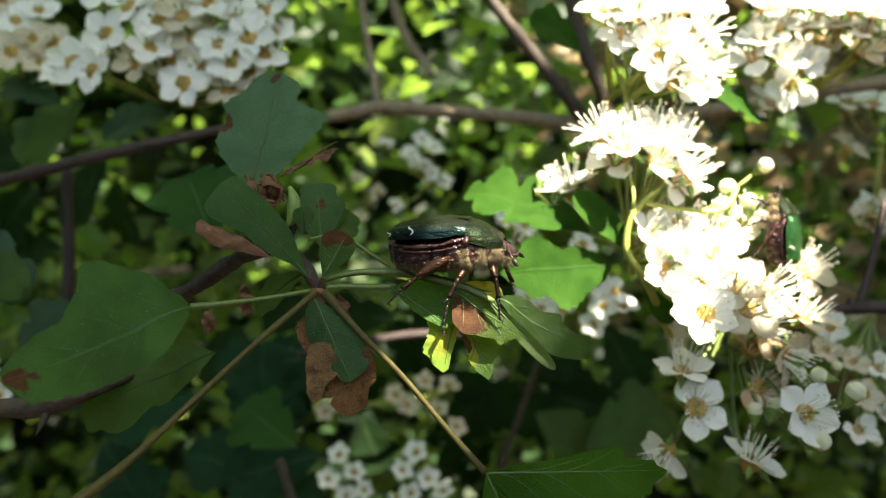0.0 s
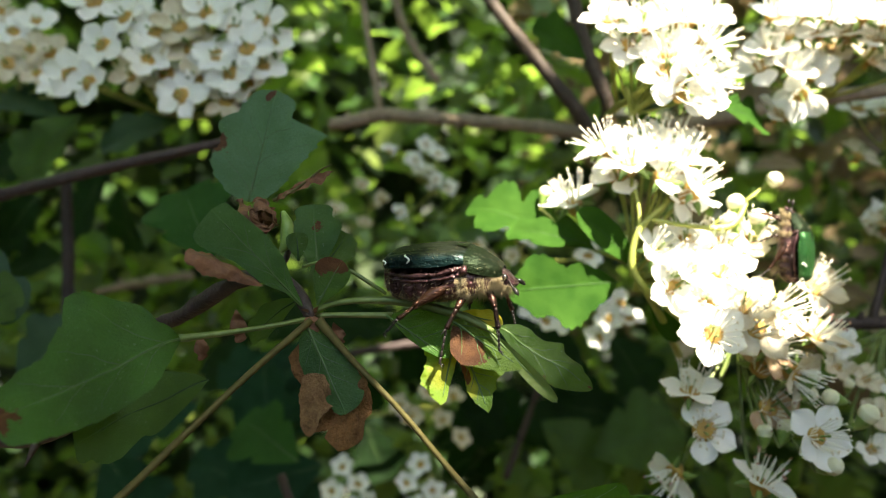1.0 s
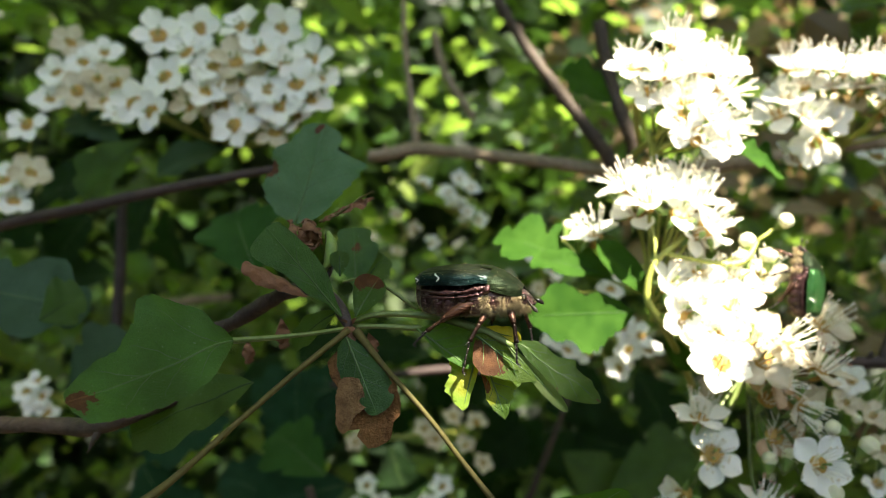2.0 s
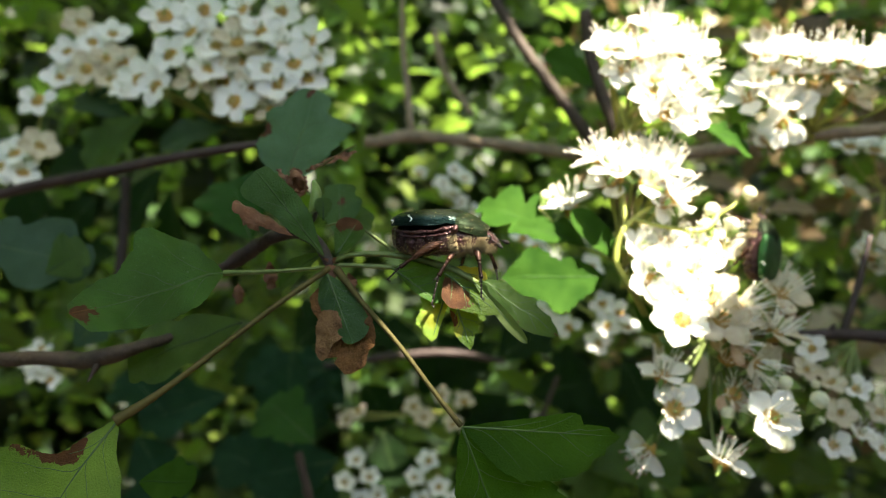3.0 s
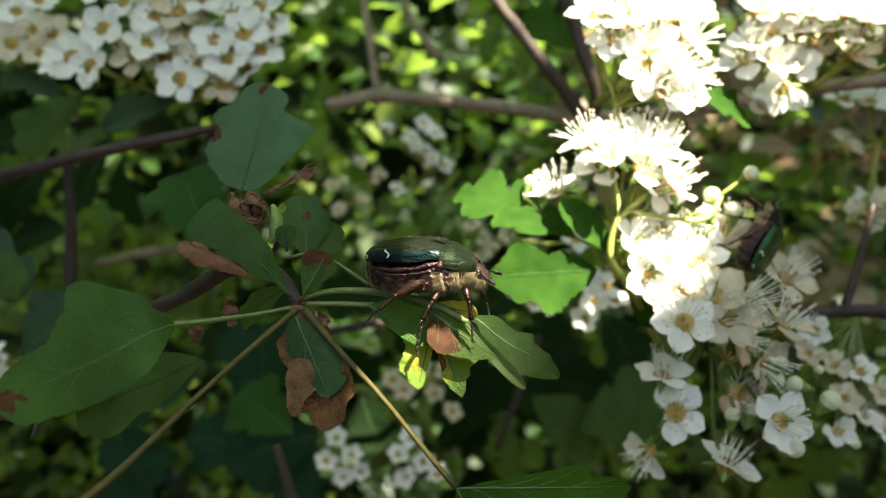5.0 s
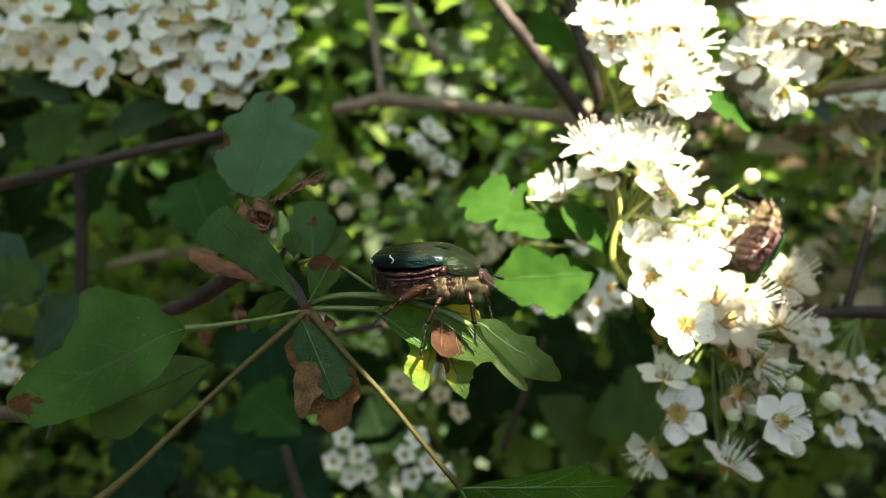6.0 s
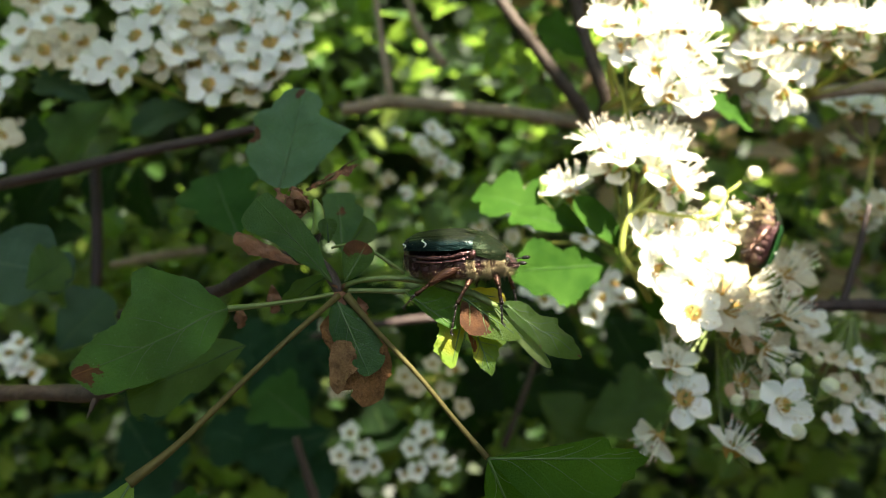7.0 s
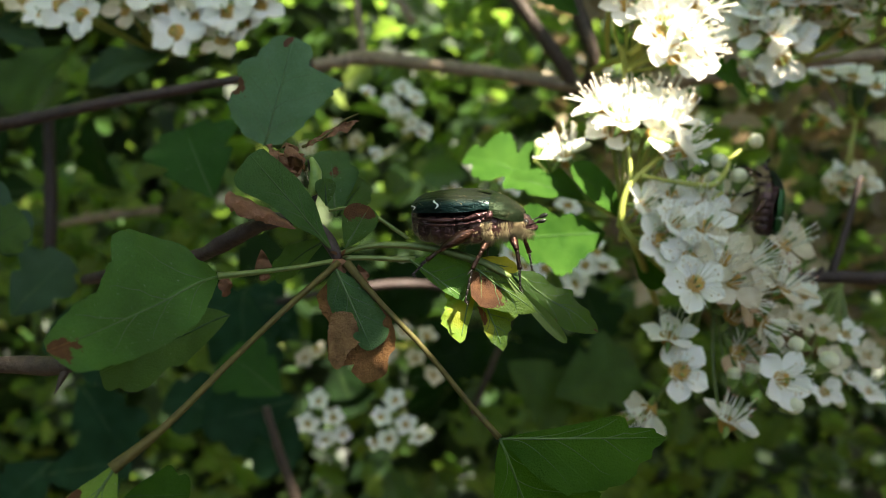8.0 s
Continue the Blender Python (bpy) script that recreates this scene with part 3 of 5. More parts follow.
# ---- the sprig with the beetle ----
sprig = thing("hawthorn_sprig", mm((-12.7, 4.5, -3.2)), "hawthorn sprig with green and withered brown leaves", "sprig")
part("twig", rod([(-63.0, 52.4, -8.9), (-47.8, 36.5, -6.0), (-36.0, 22.8, -3.5), (-28.5, 16.4, -0.3), (-23.8, 12.1, 1.7), (-18.3, 8.8, 2.2), (-15.0, 6.6, 0.2), (-13.0, 4.5, -2.8), (-12.6, 4.5, -3.8)],
                 (1.2, 1.2, 1.2, 1.35, 1.15, 1.1, 0.95, 0.85, 0.6), 10, 6, 0.35), twig_dark_shade, sprig, "dark purple-brown woody twig")
part("twig", rod([(-17.5, 8.7, 2.2), (-15.8, 9.6, 5.3), (-16.0, 9.6, 8.1), (-16.2, 9.6, 10.6)], (0.5, 0.42, 0.38, 0.3), 8, 4, 0.3), twig_dark_shade, sprig)
rnd = random.Random(4)
for i in range(20):
    a = rnd.random() * 6.3
    c = Vector((-12.6, 4.5, -3.5))
    o = Vector((math.cos(a) * 0.9, -abs(math.sin(a)) * 0.9, rnd.uniform(-0.8, 0.8)))
    tipv = c + o * 1.6 + Vector((0, 0, rnd.uniform(-1.6, 0.6)))
    part("bud_scale", blade(mm(c + o * 0.5), mm(tipv), (o.x, o.y, 0.5), 0.0015, lobes=0, n=8, k=2, bend=0.5, curl=0.4, seed=i), dead_brown, sprig)

lm = leaf_material
SIDE_VEINS = ((1, 0.08, 0.36, 0.85), (-1, 0.1, 0.36, 0.85), (1, 0.3, 0.58, 0.85), (-1, 0.34, 0.6, 0.85), (1, 0.52, 0.78, 0.8), (-1, 0.58, 0.8, 0.8))
dead_leaf = withered_material("withered_leaf_brown", (0.065, 0.028, 0.010), (0.26, 0.128, 0.050))
dead_light = withered_material("withered_leaf_pale", (0.11, 0.056, 0.024), (0.34, 0.195, 0.092))
BLUE_D, BLUE_L = (0.014, 0.048, 0.016), (0.044, 0.105, 0.034)
big_left = lm("leaf_big_left", (0.009, 0.044, 0.006), (0.04, 0.124, 0.02), GREEN_T, 2, patches=((0.5, 1.04, 0.21),), slant=0.7)
leaf(sprig, (-28.1, -0.7, -4.6), (-43.7, -17.6, -10.0), (-0.1, -0.95, 0.3), 14.6, big_left, "broad dark green leaf with a brown dead tip", veins=SIDE_VEINS, lobes=2.4, forward=0.0, bend=0.06, fold=0.15, wave=0.06, seed=2, tooth=0.05, n=80, k=8,
     outline=(((0, 0), (0.065, 1.2), (0.165, 2.9), (0.29, 4.8), (0.43, 5.4), (0.565, 5.7), (0.69, 5.3), (0.8, 5.0), (0.89, 4.8), (0.96, 3.9), (1, 1.2)),
              ((0, 0), (0.02, 1.7), (0.075, 3.0), (0.085, 3.8), (0.09, 5.2), (0.18, 7.9), (0.26, 9.5), (0.36, 10.2), (0.43, 9.8), (0.47, 7.9), (0.495, 6.6), (0.52, 6.8), (0.57, 5.6), (0.65, 4.1), (0.75, 4.0), (0.87, 2.9), (0.93, 2.1), (1, 1.0))))
part("petiole", rod([(-12.9, 4.5, -3.8), (-17.3, 2.6, -4.2), (-22.4, 1.2, -4.5), (-28.3, -0.8, -4.6)], (0.36, 0.33, 0.36, 0.5), 14, 4, 0.1, 1, 0.3), stalk_green, sprig)
low_left = lm("leaf_low_left", (0.07, 0.14, 0.02), (0.15, 0.25, 0.035), (0.26, 0.42, 0.03), 2, patches=((0.12, 0.35, 0.14),), slant=0.7)
leaf(sprig, (-38.8, -14.6, -24.6), (-49.6, -17.8, -41.0), (-0.1, -0.95, 0.25), 22.0, low_left, "lighter green leaf with a brown blotch at the edge", veins=SIDE_VEINS, lobes=2, forward=0.0, bend=0.1, fold=0.15, wave=0.04, seed=5, tooth=0.05, n=80, k=8,
     outline=(((0, 0.4), (0.16, 3.0), (0.24, 5.4), (0.39, 8.2), (0.58, 8.6), (0.83, 5.1), (1, 0.2)), ((0, 0.4), (0.22, 2.5), (0.32, 3.3), (0.38, 4.0), (0.43, 6.1), (0.46, 9.1), (0.54, 11.0), (0.74, 12.3), (0.83, 12.9), (0.92, 12.2), (0.98, 8.0), (1, 0.2))))
part("petiole", rod([(-12.6, 3.5, -4.0), (-20.2, -1.2, -9.8), (-26.8, -6.0, -15.3), (-33.3, -11.7, -20.9), (-38.9, -14.8, -24.7)], (0.5, 0.42, 0.42, 0.48, 0.8), 14, 6, 0.1, 1, 0.3), stalk_tan, sprig, "long tan leaf stalk")
low_right = lm("leaf_low_right", (0.012, 0.043, 0.004), (0.035, 0.09, 0.009), (0.11, 0.25, 0.014), 2, vein=0.3, rough=0.7, net_depth=0.08, dots=0.1, gloss_level=0.1, slant=0.7)
leaf(sprig, (7.7, -5.2, -27.9), (31.1, -4.4, -29.9), (0.05, -0.97, 0.2), 10.5, low_right, "dark green toothed leaf lobe with pale veins", lobes=2, forward=0.0, bend=0.06, fold=0.08, wave=0.04, seed=8, tooth=0.05, n=100, k=8,
     veins=((1, 0.02, 0.52, 0.75), (1, 0.38, 0.7, 0.9), (1, 0.62, 0.92, 0.8), (-1, 0.04, 0.4, 0.85), (-1, 0.3, 0.66, 0.85), (-1, 0.6, 0.84, 0.85)),
     outline=(((0, 0), (0.15, 0.8), (0.36, 1.6), (0.5, 2.2), (0.67, 3.0), (0.735, 2.8), (0.745, 2.6), (0.755, 1.4), (0.85, 1.4), (0.93, 1.2), (0.94, 0.7), (1, 0)), ((0, 0), (0.1, 2.6), (0.23, 5.6), (0.37, 7.2), (0.58, 6.8), (0.72, 5.8), (0.8, 4.8), (0.815, 3.5), (0.9, 2.8), (0.91, 1.6), (0.96, 1.0), (1, 0))))
leaf(sprig, (7.6, -4.6, -28.0), (15.0, -3.1, -48.8), (0.0, -0.97, 0.2), 15.5, low_right, "dark green lower lobe of the same leaf", veins=SIDE_VEINS, lobes=2, forward=0.0, bend=0.1, fold=0.1, wave=0.05, seed=9, tooth=0.07, outline=(((0, 0), (0.15, 3.6), (0.4, 8.6), (0.6, 9.8), (0.8, 11.6), (0.92, 9.0), (1, 2)), ((0, 0), (0.1, 1.6), (0.5, 5.3), (0.8, 5.8), (0.95, 3.6), (1, 1))))
part("petiole", rod([(-11.6, 3.5, -4.1), (-7.6, 1.6, -9.2), (-1.6, -1.3, -16.0), (3.3, -3.2, -22.5), (7.5, -5.2, -27.8)], (0.7, 0.42, 0.37, 0.37, 0.46), 14, 6, 0.1, 1, 0.3), stalk_tan, sprig, "long ribbed leaf stalk")
hang = lm("leaf_hanging", BLUE_D, BLUE_L, GREEN_T, 2)
part("withered_leaf", blade(mm((-12.9, 4.9, -5.3)), mm((-8.8, 1.2, -20.7)), (-0.1, -0.95, 0.2), 0.0095, lobes=3, forward=0.0, bend=-0.12, fold=0.05, wave=0.12, seed=3, tooth=0.03, n=80, k=8,
     outline=(((0, 0), (0.18, 2.1), (0.33, 4.1), (0.51, 5.2), (0.67, 5.1), (0.8, 4.3), (0.83, 3.3), (0.97, 2.4), (1, 1.0)),
              ((0, 0), (0.07, 1.9), (0.15, 3.9), (0.28, 3.9), (0.4, 3.2), (0.56, 4.3), (0.72, 4.7), (0.79, 3.7), (0.81, 1.5), (0.86, 2.2), (1, 1.0)))), dead_leaf, sprig, "withered papery brown border of the hanging leaf")
leaf(sprig, (-13.1, 3.4, -4.8), (-8.6, 0.2, -16.0), (-0.1, -0.95, 0.2), 5.6, hang, "dull green middle of the withered hanging leaf", veins=SIDE_VEINS, lobes=3, forward=0.0, bend=-0.1, fold=-0.16, curl=0.12, wave=0.05, seed=3, tooth=0.03, n=60,
     outline=(((0, 0), (0.2, 1.8), (0.45, 3.1), (0.7, 3.5), (0.89, 3.1), (0.96, 2.2), (1, 0.6)),
              ((0, 0), (0.08, 1.8), (0.27, 2.9), (0.44, 3.0), (0.6, 2.2), (0.83, 1.6), (0.93, 1.2), (1, 0.5))))
mid_left = lm("leaf_mid_left", BLUE_D, BLUE_L, GREEN_T, 1, slant=0.8)
leaf(sprig, (-13.3, 4.4, -2.5), (-22.7, -2.0, 11.0), (0.2, -0.92, 0.3), 7.5, mid_left, "small green leaf with a rolled brown edge", veins=SIDE_VEINS, lobes=1, forward=0.0, bend=0.12, fold=0.15, wave=0.05, seed=6, tooth=0.03, n=60,
     outline=(((0, 0), (0.07, 0.3), (0.2, 0.5), (0.31, 1.4), (0.4, 2.0), (0.63, 2.5), (0.78, 3.7), (0.9, 4.4), (0.96, 4.0), (0.985, 2.6), (1, 1.2)), ((0, 0), (0.18, 0.9), (0.39, 2.4), (0.59, 2.8), (0.81, 2.4), (0.97, 1.9), (1, 0.8))))
part("rolled_edge", blade(mm((-17.9, 0.9, 1.0)), mm((-25.2, -4.0, 6.7)), (0.35, -0.8, 0.5), 0.0030, lobes=2, notch=0.12, bend=0.35, fold=-0.3, curl=0.6, wave=0.12, seed=4, n=40, k=6, tooth=0.1, blunt=0.3, wide=0.4), dead_brown, sprig, "rolled withered brown leaf edge")
part("rolled_edge", blade(mm((-24.8, 8.0, 2.4)), mm((-28.2, 7.0, 6.4)), (0.3, -0.8, -0.3), 0.0026, lobes=2, notch=0.3, bend=0.9, fold=-0.3, curl=0.6, wave=0.2, seed=6, n=30, k=5, tooth=0.15), dead_brown, sprig, "withered brown leaf scrap")
part("brown_flap", blade(mm((-12.4, 1.7, -10.6)), mm((-13.6, 0.0, -18.3)), (-0.2, -0.95, 0.1), 0.005, lobes=2, forward=0.0, bend=0.15, curl=0.15, wave=0.12, seed=8, n=50, k=6, tooth=0.1,
     outline=(((0, 0.8), (0.02, 1.4), (0.2, 2.3), (0.5, 2.9), (0.7, 1.4), (0.92, 0.75), (1, 0.2)), ((0, 0.8), (0.1, 1.6), (0.45, 1.7), (0.84, 1.2), (0.95, 0.65), (1, 0.2)))), dead_light, sprig, "pale brown papery leaf flap")
part("withered_leaf", blade(mm((-24.3, 13.1, -2.3)), mm((-23.6, 12.1, -7.2)), (0.2, -0.9, 0.2), 0.0026, lobes=1, bend=0.8, curl=0.6, wave=0.3, seed=9, n=20, k=4), dead_brown, sprig, "withered brown scrap on the twig")
part("withered_leaf", blade(mm((-30.6, 16.5, -5.7)), mm((-30.1, 15.5, -9.5)), (0.2, -0.9, 0.2), 0.0024, lobes=1, bend=0.8, curl=0.6, wave=0.3, seed=10, n=20, k=4), dead_brown, sprig, "withered brown scrap on the twig")
part("withered_leaf", blade(mm((-9.9, 6.3, -4.7)), mm((-9.4, 5.3, -7.8)), (-0.2, -0.9, 0.2), 0.0022, lobes=1, bend=0.6, curl=0.6, wave=0.3, seed=12, n=20, k=4), dead_brown, sprig)
small = lm("leaf_small", GREEN_D, GREEN_L, GREEN_T, 1, patches=((0.5, 1.0, 0.3), (0.9, 0.7, 0.25)))
leaf(sprig, (-11.6, 3.4, -2.1), (-8.1, 3.2, 3.6), (-0.1, -0.9, 0.35), 5.0, small, "small leaf with a brown tip", lobes=0, bend=0.2, fold=0.25, seed=1, n=28, k=4)
part("petiole", rod([(-13.7, 7.5, 3.1), (-10.9, 6.4, 3.4), (-7.4, 5.2, 2.2), (-4.4, 5.0, 0.0), (-2.6, 4.9, -1.4)], (0.2, 0.22, 0.26, 0.3, 0.25), 14, 4, 0.1, 1, 0.3), stalk_green, sprig)
dark_l = lm("leaf_shaded", GREEN_D, GREEN_L, GREEN_T, 2)
leaf(sprig, (-30.6, 20.0, -13.0), (-51.5, 17.0, -19.0), (0, -0.8, 0.6), 13.0, dark_l, "green leaf hanging behind the broad one", lobes=2, notch=0.2, seed=12, n=40, k=5, wide=0.38, blunt=0.4)
upper = lm("leaf_upper", (0.036, 0.094, 0.048), (0.08, 0.168, 0.095), GREEN_T, 2, patches=((0.62, 0.93, 0.05), (1.0, 0.42, 0.07)), slant=0.6, gloss_level=0.45, rough=0.45)
leaf(sprig, (-25.0, 31.1, 14.3), (-18.9, 30.7, 32.5), (0.05, -0.98, 0.12), 19.0, upper, "broad dull green leaf with small brown scars", veins=SIDE_VEINS, lobes=2, forward=0.0, bend=0.1, fold=0.12, wave=0.05, seed=21, tooth=0.08, outline=(((0, 0), (0.03, 3.4), (0.165, 6.6), (0.287, 7.7), (0.4, 7.2), (0.45, 6.6), (0.55, 7.4), (0.65, 7.1), (0.72, 5.2), (0.8, 4.6), (0.95, 3.0), (1, 0.8)), ((0, 0), (0.05, 2.5), (0.2, 4.8), (0.52, 8.0), (0.66, 9.4), (0.72, 10.2), (0.76, 6.0), (0.79, 3.5), (0.88, 3.9), (0.955, 3.4), (1, 0.8))))
# the leaf that carries the beetle
carrier = lm("leaf_carrier", (0.015, 0.052, 0.008), (0.04, 0.10, 0.014), (0.16, 0.36, 0.03), 3, gloss_level=0.15)
spotted_brown = lm("leaf_brown_patch", (0.028, 0.063, 0.007), (0.064, 0.117, 0.013), (0.24, 0.36, 0.02), 1, patches=((0.2, 0.32, 0.27),), slant=0.8)
yellowed = lm("leaf_yellowed", (0.08, 0.15, 0.012), (0.16, 0.25, 0.025), (0.36, 0.48, 0.03), 2, yellow=((0.35, 0.55, 0.2), (0.85, 0.1, 0.25)), slant=0.8)
torn = lm("leaf_torn", (0.03, 0.075, 0.008), (0.075, 0.14, 0.016), (0.28, 0.42, 0.022), 2, patches=((0.1, 0.36, 0.17),), yellow=((0.2, 0.5, 0.2),), slant=0.8)
yellow_scrap = lm("leaf_yellow", (0.26, 0.23, 0.015), (0.42, 0.36, 0.03), (0.6, 0.55, 0.03), 1)
tipped = lm("leaf_brown_tip", (0.009, 0.032, 0.0035), (0.027, 0.066, 0.007), (0.18, 0.34, 0.018), 2, patches=((0.5, 1.0, 0.07), (0.0, 0.55, 0.06)), gloss_level=0.25, slant=0.8)
hero = dict(forward=0.0, tooth=0.05, n=60, k=8)
leaf(sprig, (-2.7, 3.2, -4.2), (4.8, -0.4, -9.8), (-0.1, -0.9, 0.45), 7.0, carrier, "dark green lobe of the leaf under the beetle", veins=SIDE_VEINS, lobes=0, bend=0.1, fold=0.15, wave=0.05, seed=14, **hero,
     outline=(((0, 0), (0.22, 2.9), (0.55, 4.2), (0.85, 4.4), (0.94, 3.0), (0.985, 1.2), (1, 0)), ((0, 0), (0.17, 0.4), (0.4, 0.9), (0.67, 1.0), (0.9, 0.6), (1, 0))))
leaf(sprig, (11.4, 0.7, -6.7), (23.0, -2.3, -14.4), (0.2, -0.8, 0.6), 6.0, tipped, "dark green leaf lobe with a curled toothed tip", veins=SIDE_VEINS, lobes=2, bend=0.25, fold=0.1, curl=0.12, wave=0.12, seed=15, **hero,
     outline=(((0, 0.3), (0.14, 2.2), (0.28, 2.3), (0.44, 2.4), (0.58, 2.9), (0.63, 2.1), (0.7, 2.2), (0.83, 1.9), (0.86, 1.3), (0.93, 1.0), (1, 0.2)), ((0, 0.3), (0.08, 1.0), (0.17, 1.5), (0.44, 2.9), (0.58, 3.3), (0.71, 2.9), (0.84, 2.0), (0.96, 0.9), (1, 0.2))))
leaf(sprig, (5.7, 2.6, -8.2), (3.4, 0.0, -15.9), (-0.05, -0.92, 0.35), 6.0, yellowed, "yellowing torn leaf lobe", lobes=1, bend=-0.1, fold=0.1, wave=0.1, seed=17, forward=0.0, tooth=0.09, n=60, k=8,
     outline=(((0, 0.5), (0.1, 0.9), (0.52, 0.8), (0.7, 0.6), (0.92, 0.6), (1, 0)), ((0, 1.0), (0.05, 3.5), (0.14, 3.7), (0.39, 2.9), (0.66, 3.2), (0.75, 3.2), (0.82, 2.0), (0.9, 1.7), (1, 0))))
leaf(sprig, (7.3, 2.0, -9.7), (9.2, -0.7, -17.2), (0.05, -0.92, 0.35), 6.0, torn, "yellow-green leaf lobe with a brown dead edge", veins=SIDE_VEINS, lobes=2, bend=-0.1, fold=0.12, wave=0.1, seed=18, forward=0.0, tooth=0.08, n=60, k=8,
     outline=(((0, 0.5), (0.22, 2.7), (0.43, 3.8), (0.52, 3.5), (0.57, 2.3), (0.7, 2.0), (0.75, 1.3), (0.93, 0.7), (1, 0)), ((0, 0.5), (0.13, 1.3), (0.37, 1.4), (0.6, 1.7), (0.81, 1.1), (1, 0))))
leaf(sprig, (5.6, 0.9, -5.4), (13.8, -2.9, -11.5), (-0.1, -0.9, 0.45), 7.0, spotted_brown, "green leaf lobe with a large brown dead patch", veins=SIDE_VEINS, lobes=0, bend=0.08, fold=0.1, wave=0.08, seed=19, **hero,
     outline=(((0, 0), (0.1, 1.6), (0.25, 2.2), (0.49, 2.1), (0.68, 1.3), (0.88, 0.5), (1, 0)), ((0, 0), (0.1, 1.9), (0.22, 3.6), (0.41, 4.0), (0.67, 2.8), (0.86, 1.6), (1, 0))))
leaf(sprig, (6.6, 1.6, -4.4), (12.4, 1.8, -6.2), (-0.1, -0.7, 0.7), 2.6, yellow_scrap, "small yellowed piece of leaf", lobes=0, bend=0.1, fold=0.2, wave=0.1, seed=23, n=24, k=4)
under = lm("leaf_underside", (0.07, 0.11, 0.03), (0.13, 0.18, 0.06), (0.2, 0.3, 0.06), 1)
leaf(sprig, (9.8, -0.9, -6.4), (17.6, -3.2, -16.2), (-0.35, -0.9, 0.1), 1.9, under, "pale folded leaf underside", lobes=0, bend=0.1, fold=0.5, seed=2, n=30, k=4)
part("petiole", rod([(-12.4, 4.5, -2.9), (-9.5, 3.8, -2.1), (-5.6, 3.1, -1.9), (-0.4, 2.3, -2.5), (4.8, 1.3, -4.0), (7.6, 0.4, -5.1), (10.6, -1.0, -6.9)], (0.42, 0.4, 0.46, 0.56, 0.62, 0.6, 0.4), 14, 5, 0.1, 1, 0.3), stalk_green, sprig, "green grooved leaf stalk")
part("petiole", rod([(-12.3, 4.5, -3.5), (-8.1, 4.2, -3.7), (-2.0, 3.4, -4.2)], (0.4, 0.36, 0.45), 14, 5, 0.1, 1, 0.3), stalk_green, sprig)
# withered curl above
rnd = random.Random(9)
for i in range(8):
    c = Vector((-18.5, 7.7, 10.8)) + Vector((rnd.uniform(-2.0, 2.0), rnd.uniform(-1, 1), rnd.uniform(-1.4, 1.4)))
    part("withered_leaf", blade(mm(c), mm(c + Vector((rnd.uniform(-3, 3), rnd.uniform(-1.5, 0.5), rnd.uniform(-2, 3)))), (rnd.uniform(-0.6, 0.6), -1, rnd.uniform(-0.3, 0.6)), 0.0048, lobes=1, n=16, k=4, bend=1.8, wave=0.35, curl=0.5, seed=i), dead_brown, sprig, "crumpled brown withered leaf")
part("withered_tip", blade(mm((-16.6, 7.6, 12.2)), mm((-8.6, 10.2, 17.1)), (0.2, -0.7, 0.6), 0.0015, lobes=3, notch=0.5, bend=0.35, fold=0.8, curl=0.8, wave=0.5, seed=5, n=30, k=4, tooth=0.2), dead_brown, sprig, "dry twisted leaf tip")
part("withered_stalk", rod([(-17.0, 7.7, 12.3), (-14.3, 8.5, 13.5), (-12.3, 9.4, 14.9), (-10.7, 10.3, 16.2), (-8.8, 10.2, 17.0)], (0.25, 0.2, 0.14, 0.14, 0.08), 7, 5, 0.3, 4), stalk_tan, sprig)
part("bud", rod([(-15.9, 8.6, 10.7), (-15.3, 7.6, 8.7), (-15.6, 7.6, 6.4), (-16.5, 7.7, 5.3)], (0.35, 1.0, 0.9, 0.3), 10, 6, 0.3, 2), bud_green, sprig, "swollen green bud")
leaf(sprig, (-14.0, 6.5, 3.9), (-14.0, 6.5, 7.8), (0.1, -0.9, 0.3), 3.2, dark_l, lobes=0, seed=4, n=20, k=3)
spotted = lm("leaf_spotted", BLUE_D, BLUE_L, GREEN_T, 2, patches=((0.45, 0.62, 0.07),))
leaf(sprig, (-13.3, 21.5, 2.0), (-13.5, 23.5, 13.1), (0.1, -0.95, 0.2), 8.5, spotted, "dull leaf with a round brown spot", lobes=1, notch=0.3, seed=30, n=30, k=4)
leaf(sprig, (-12.9, 22.5, 2.0), (-8.3, 23.2, 7.8), (0.1, -0.95, 0.2), 6.0, dark_l, lobes=1, notch=0.2, seed=31, n=30, k=4)
leaf(sprig, (-14.7, 9.6, -1.2), (-23.5, 12.1, -6.0), (0.0, -0.8, 0.6), 5.5, dark_l, lobes=1, notch=0.2, seed=33, n=30, k=4)


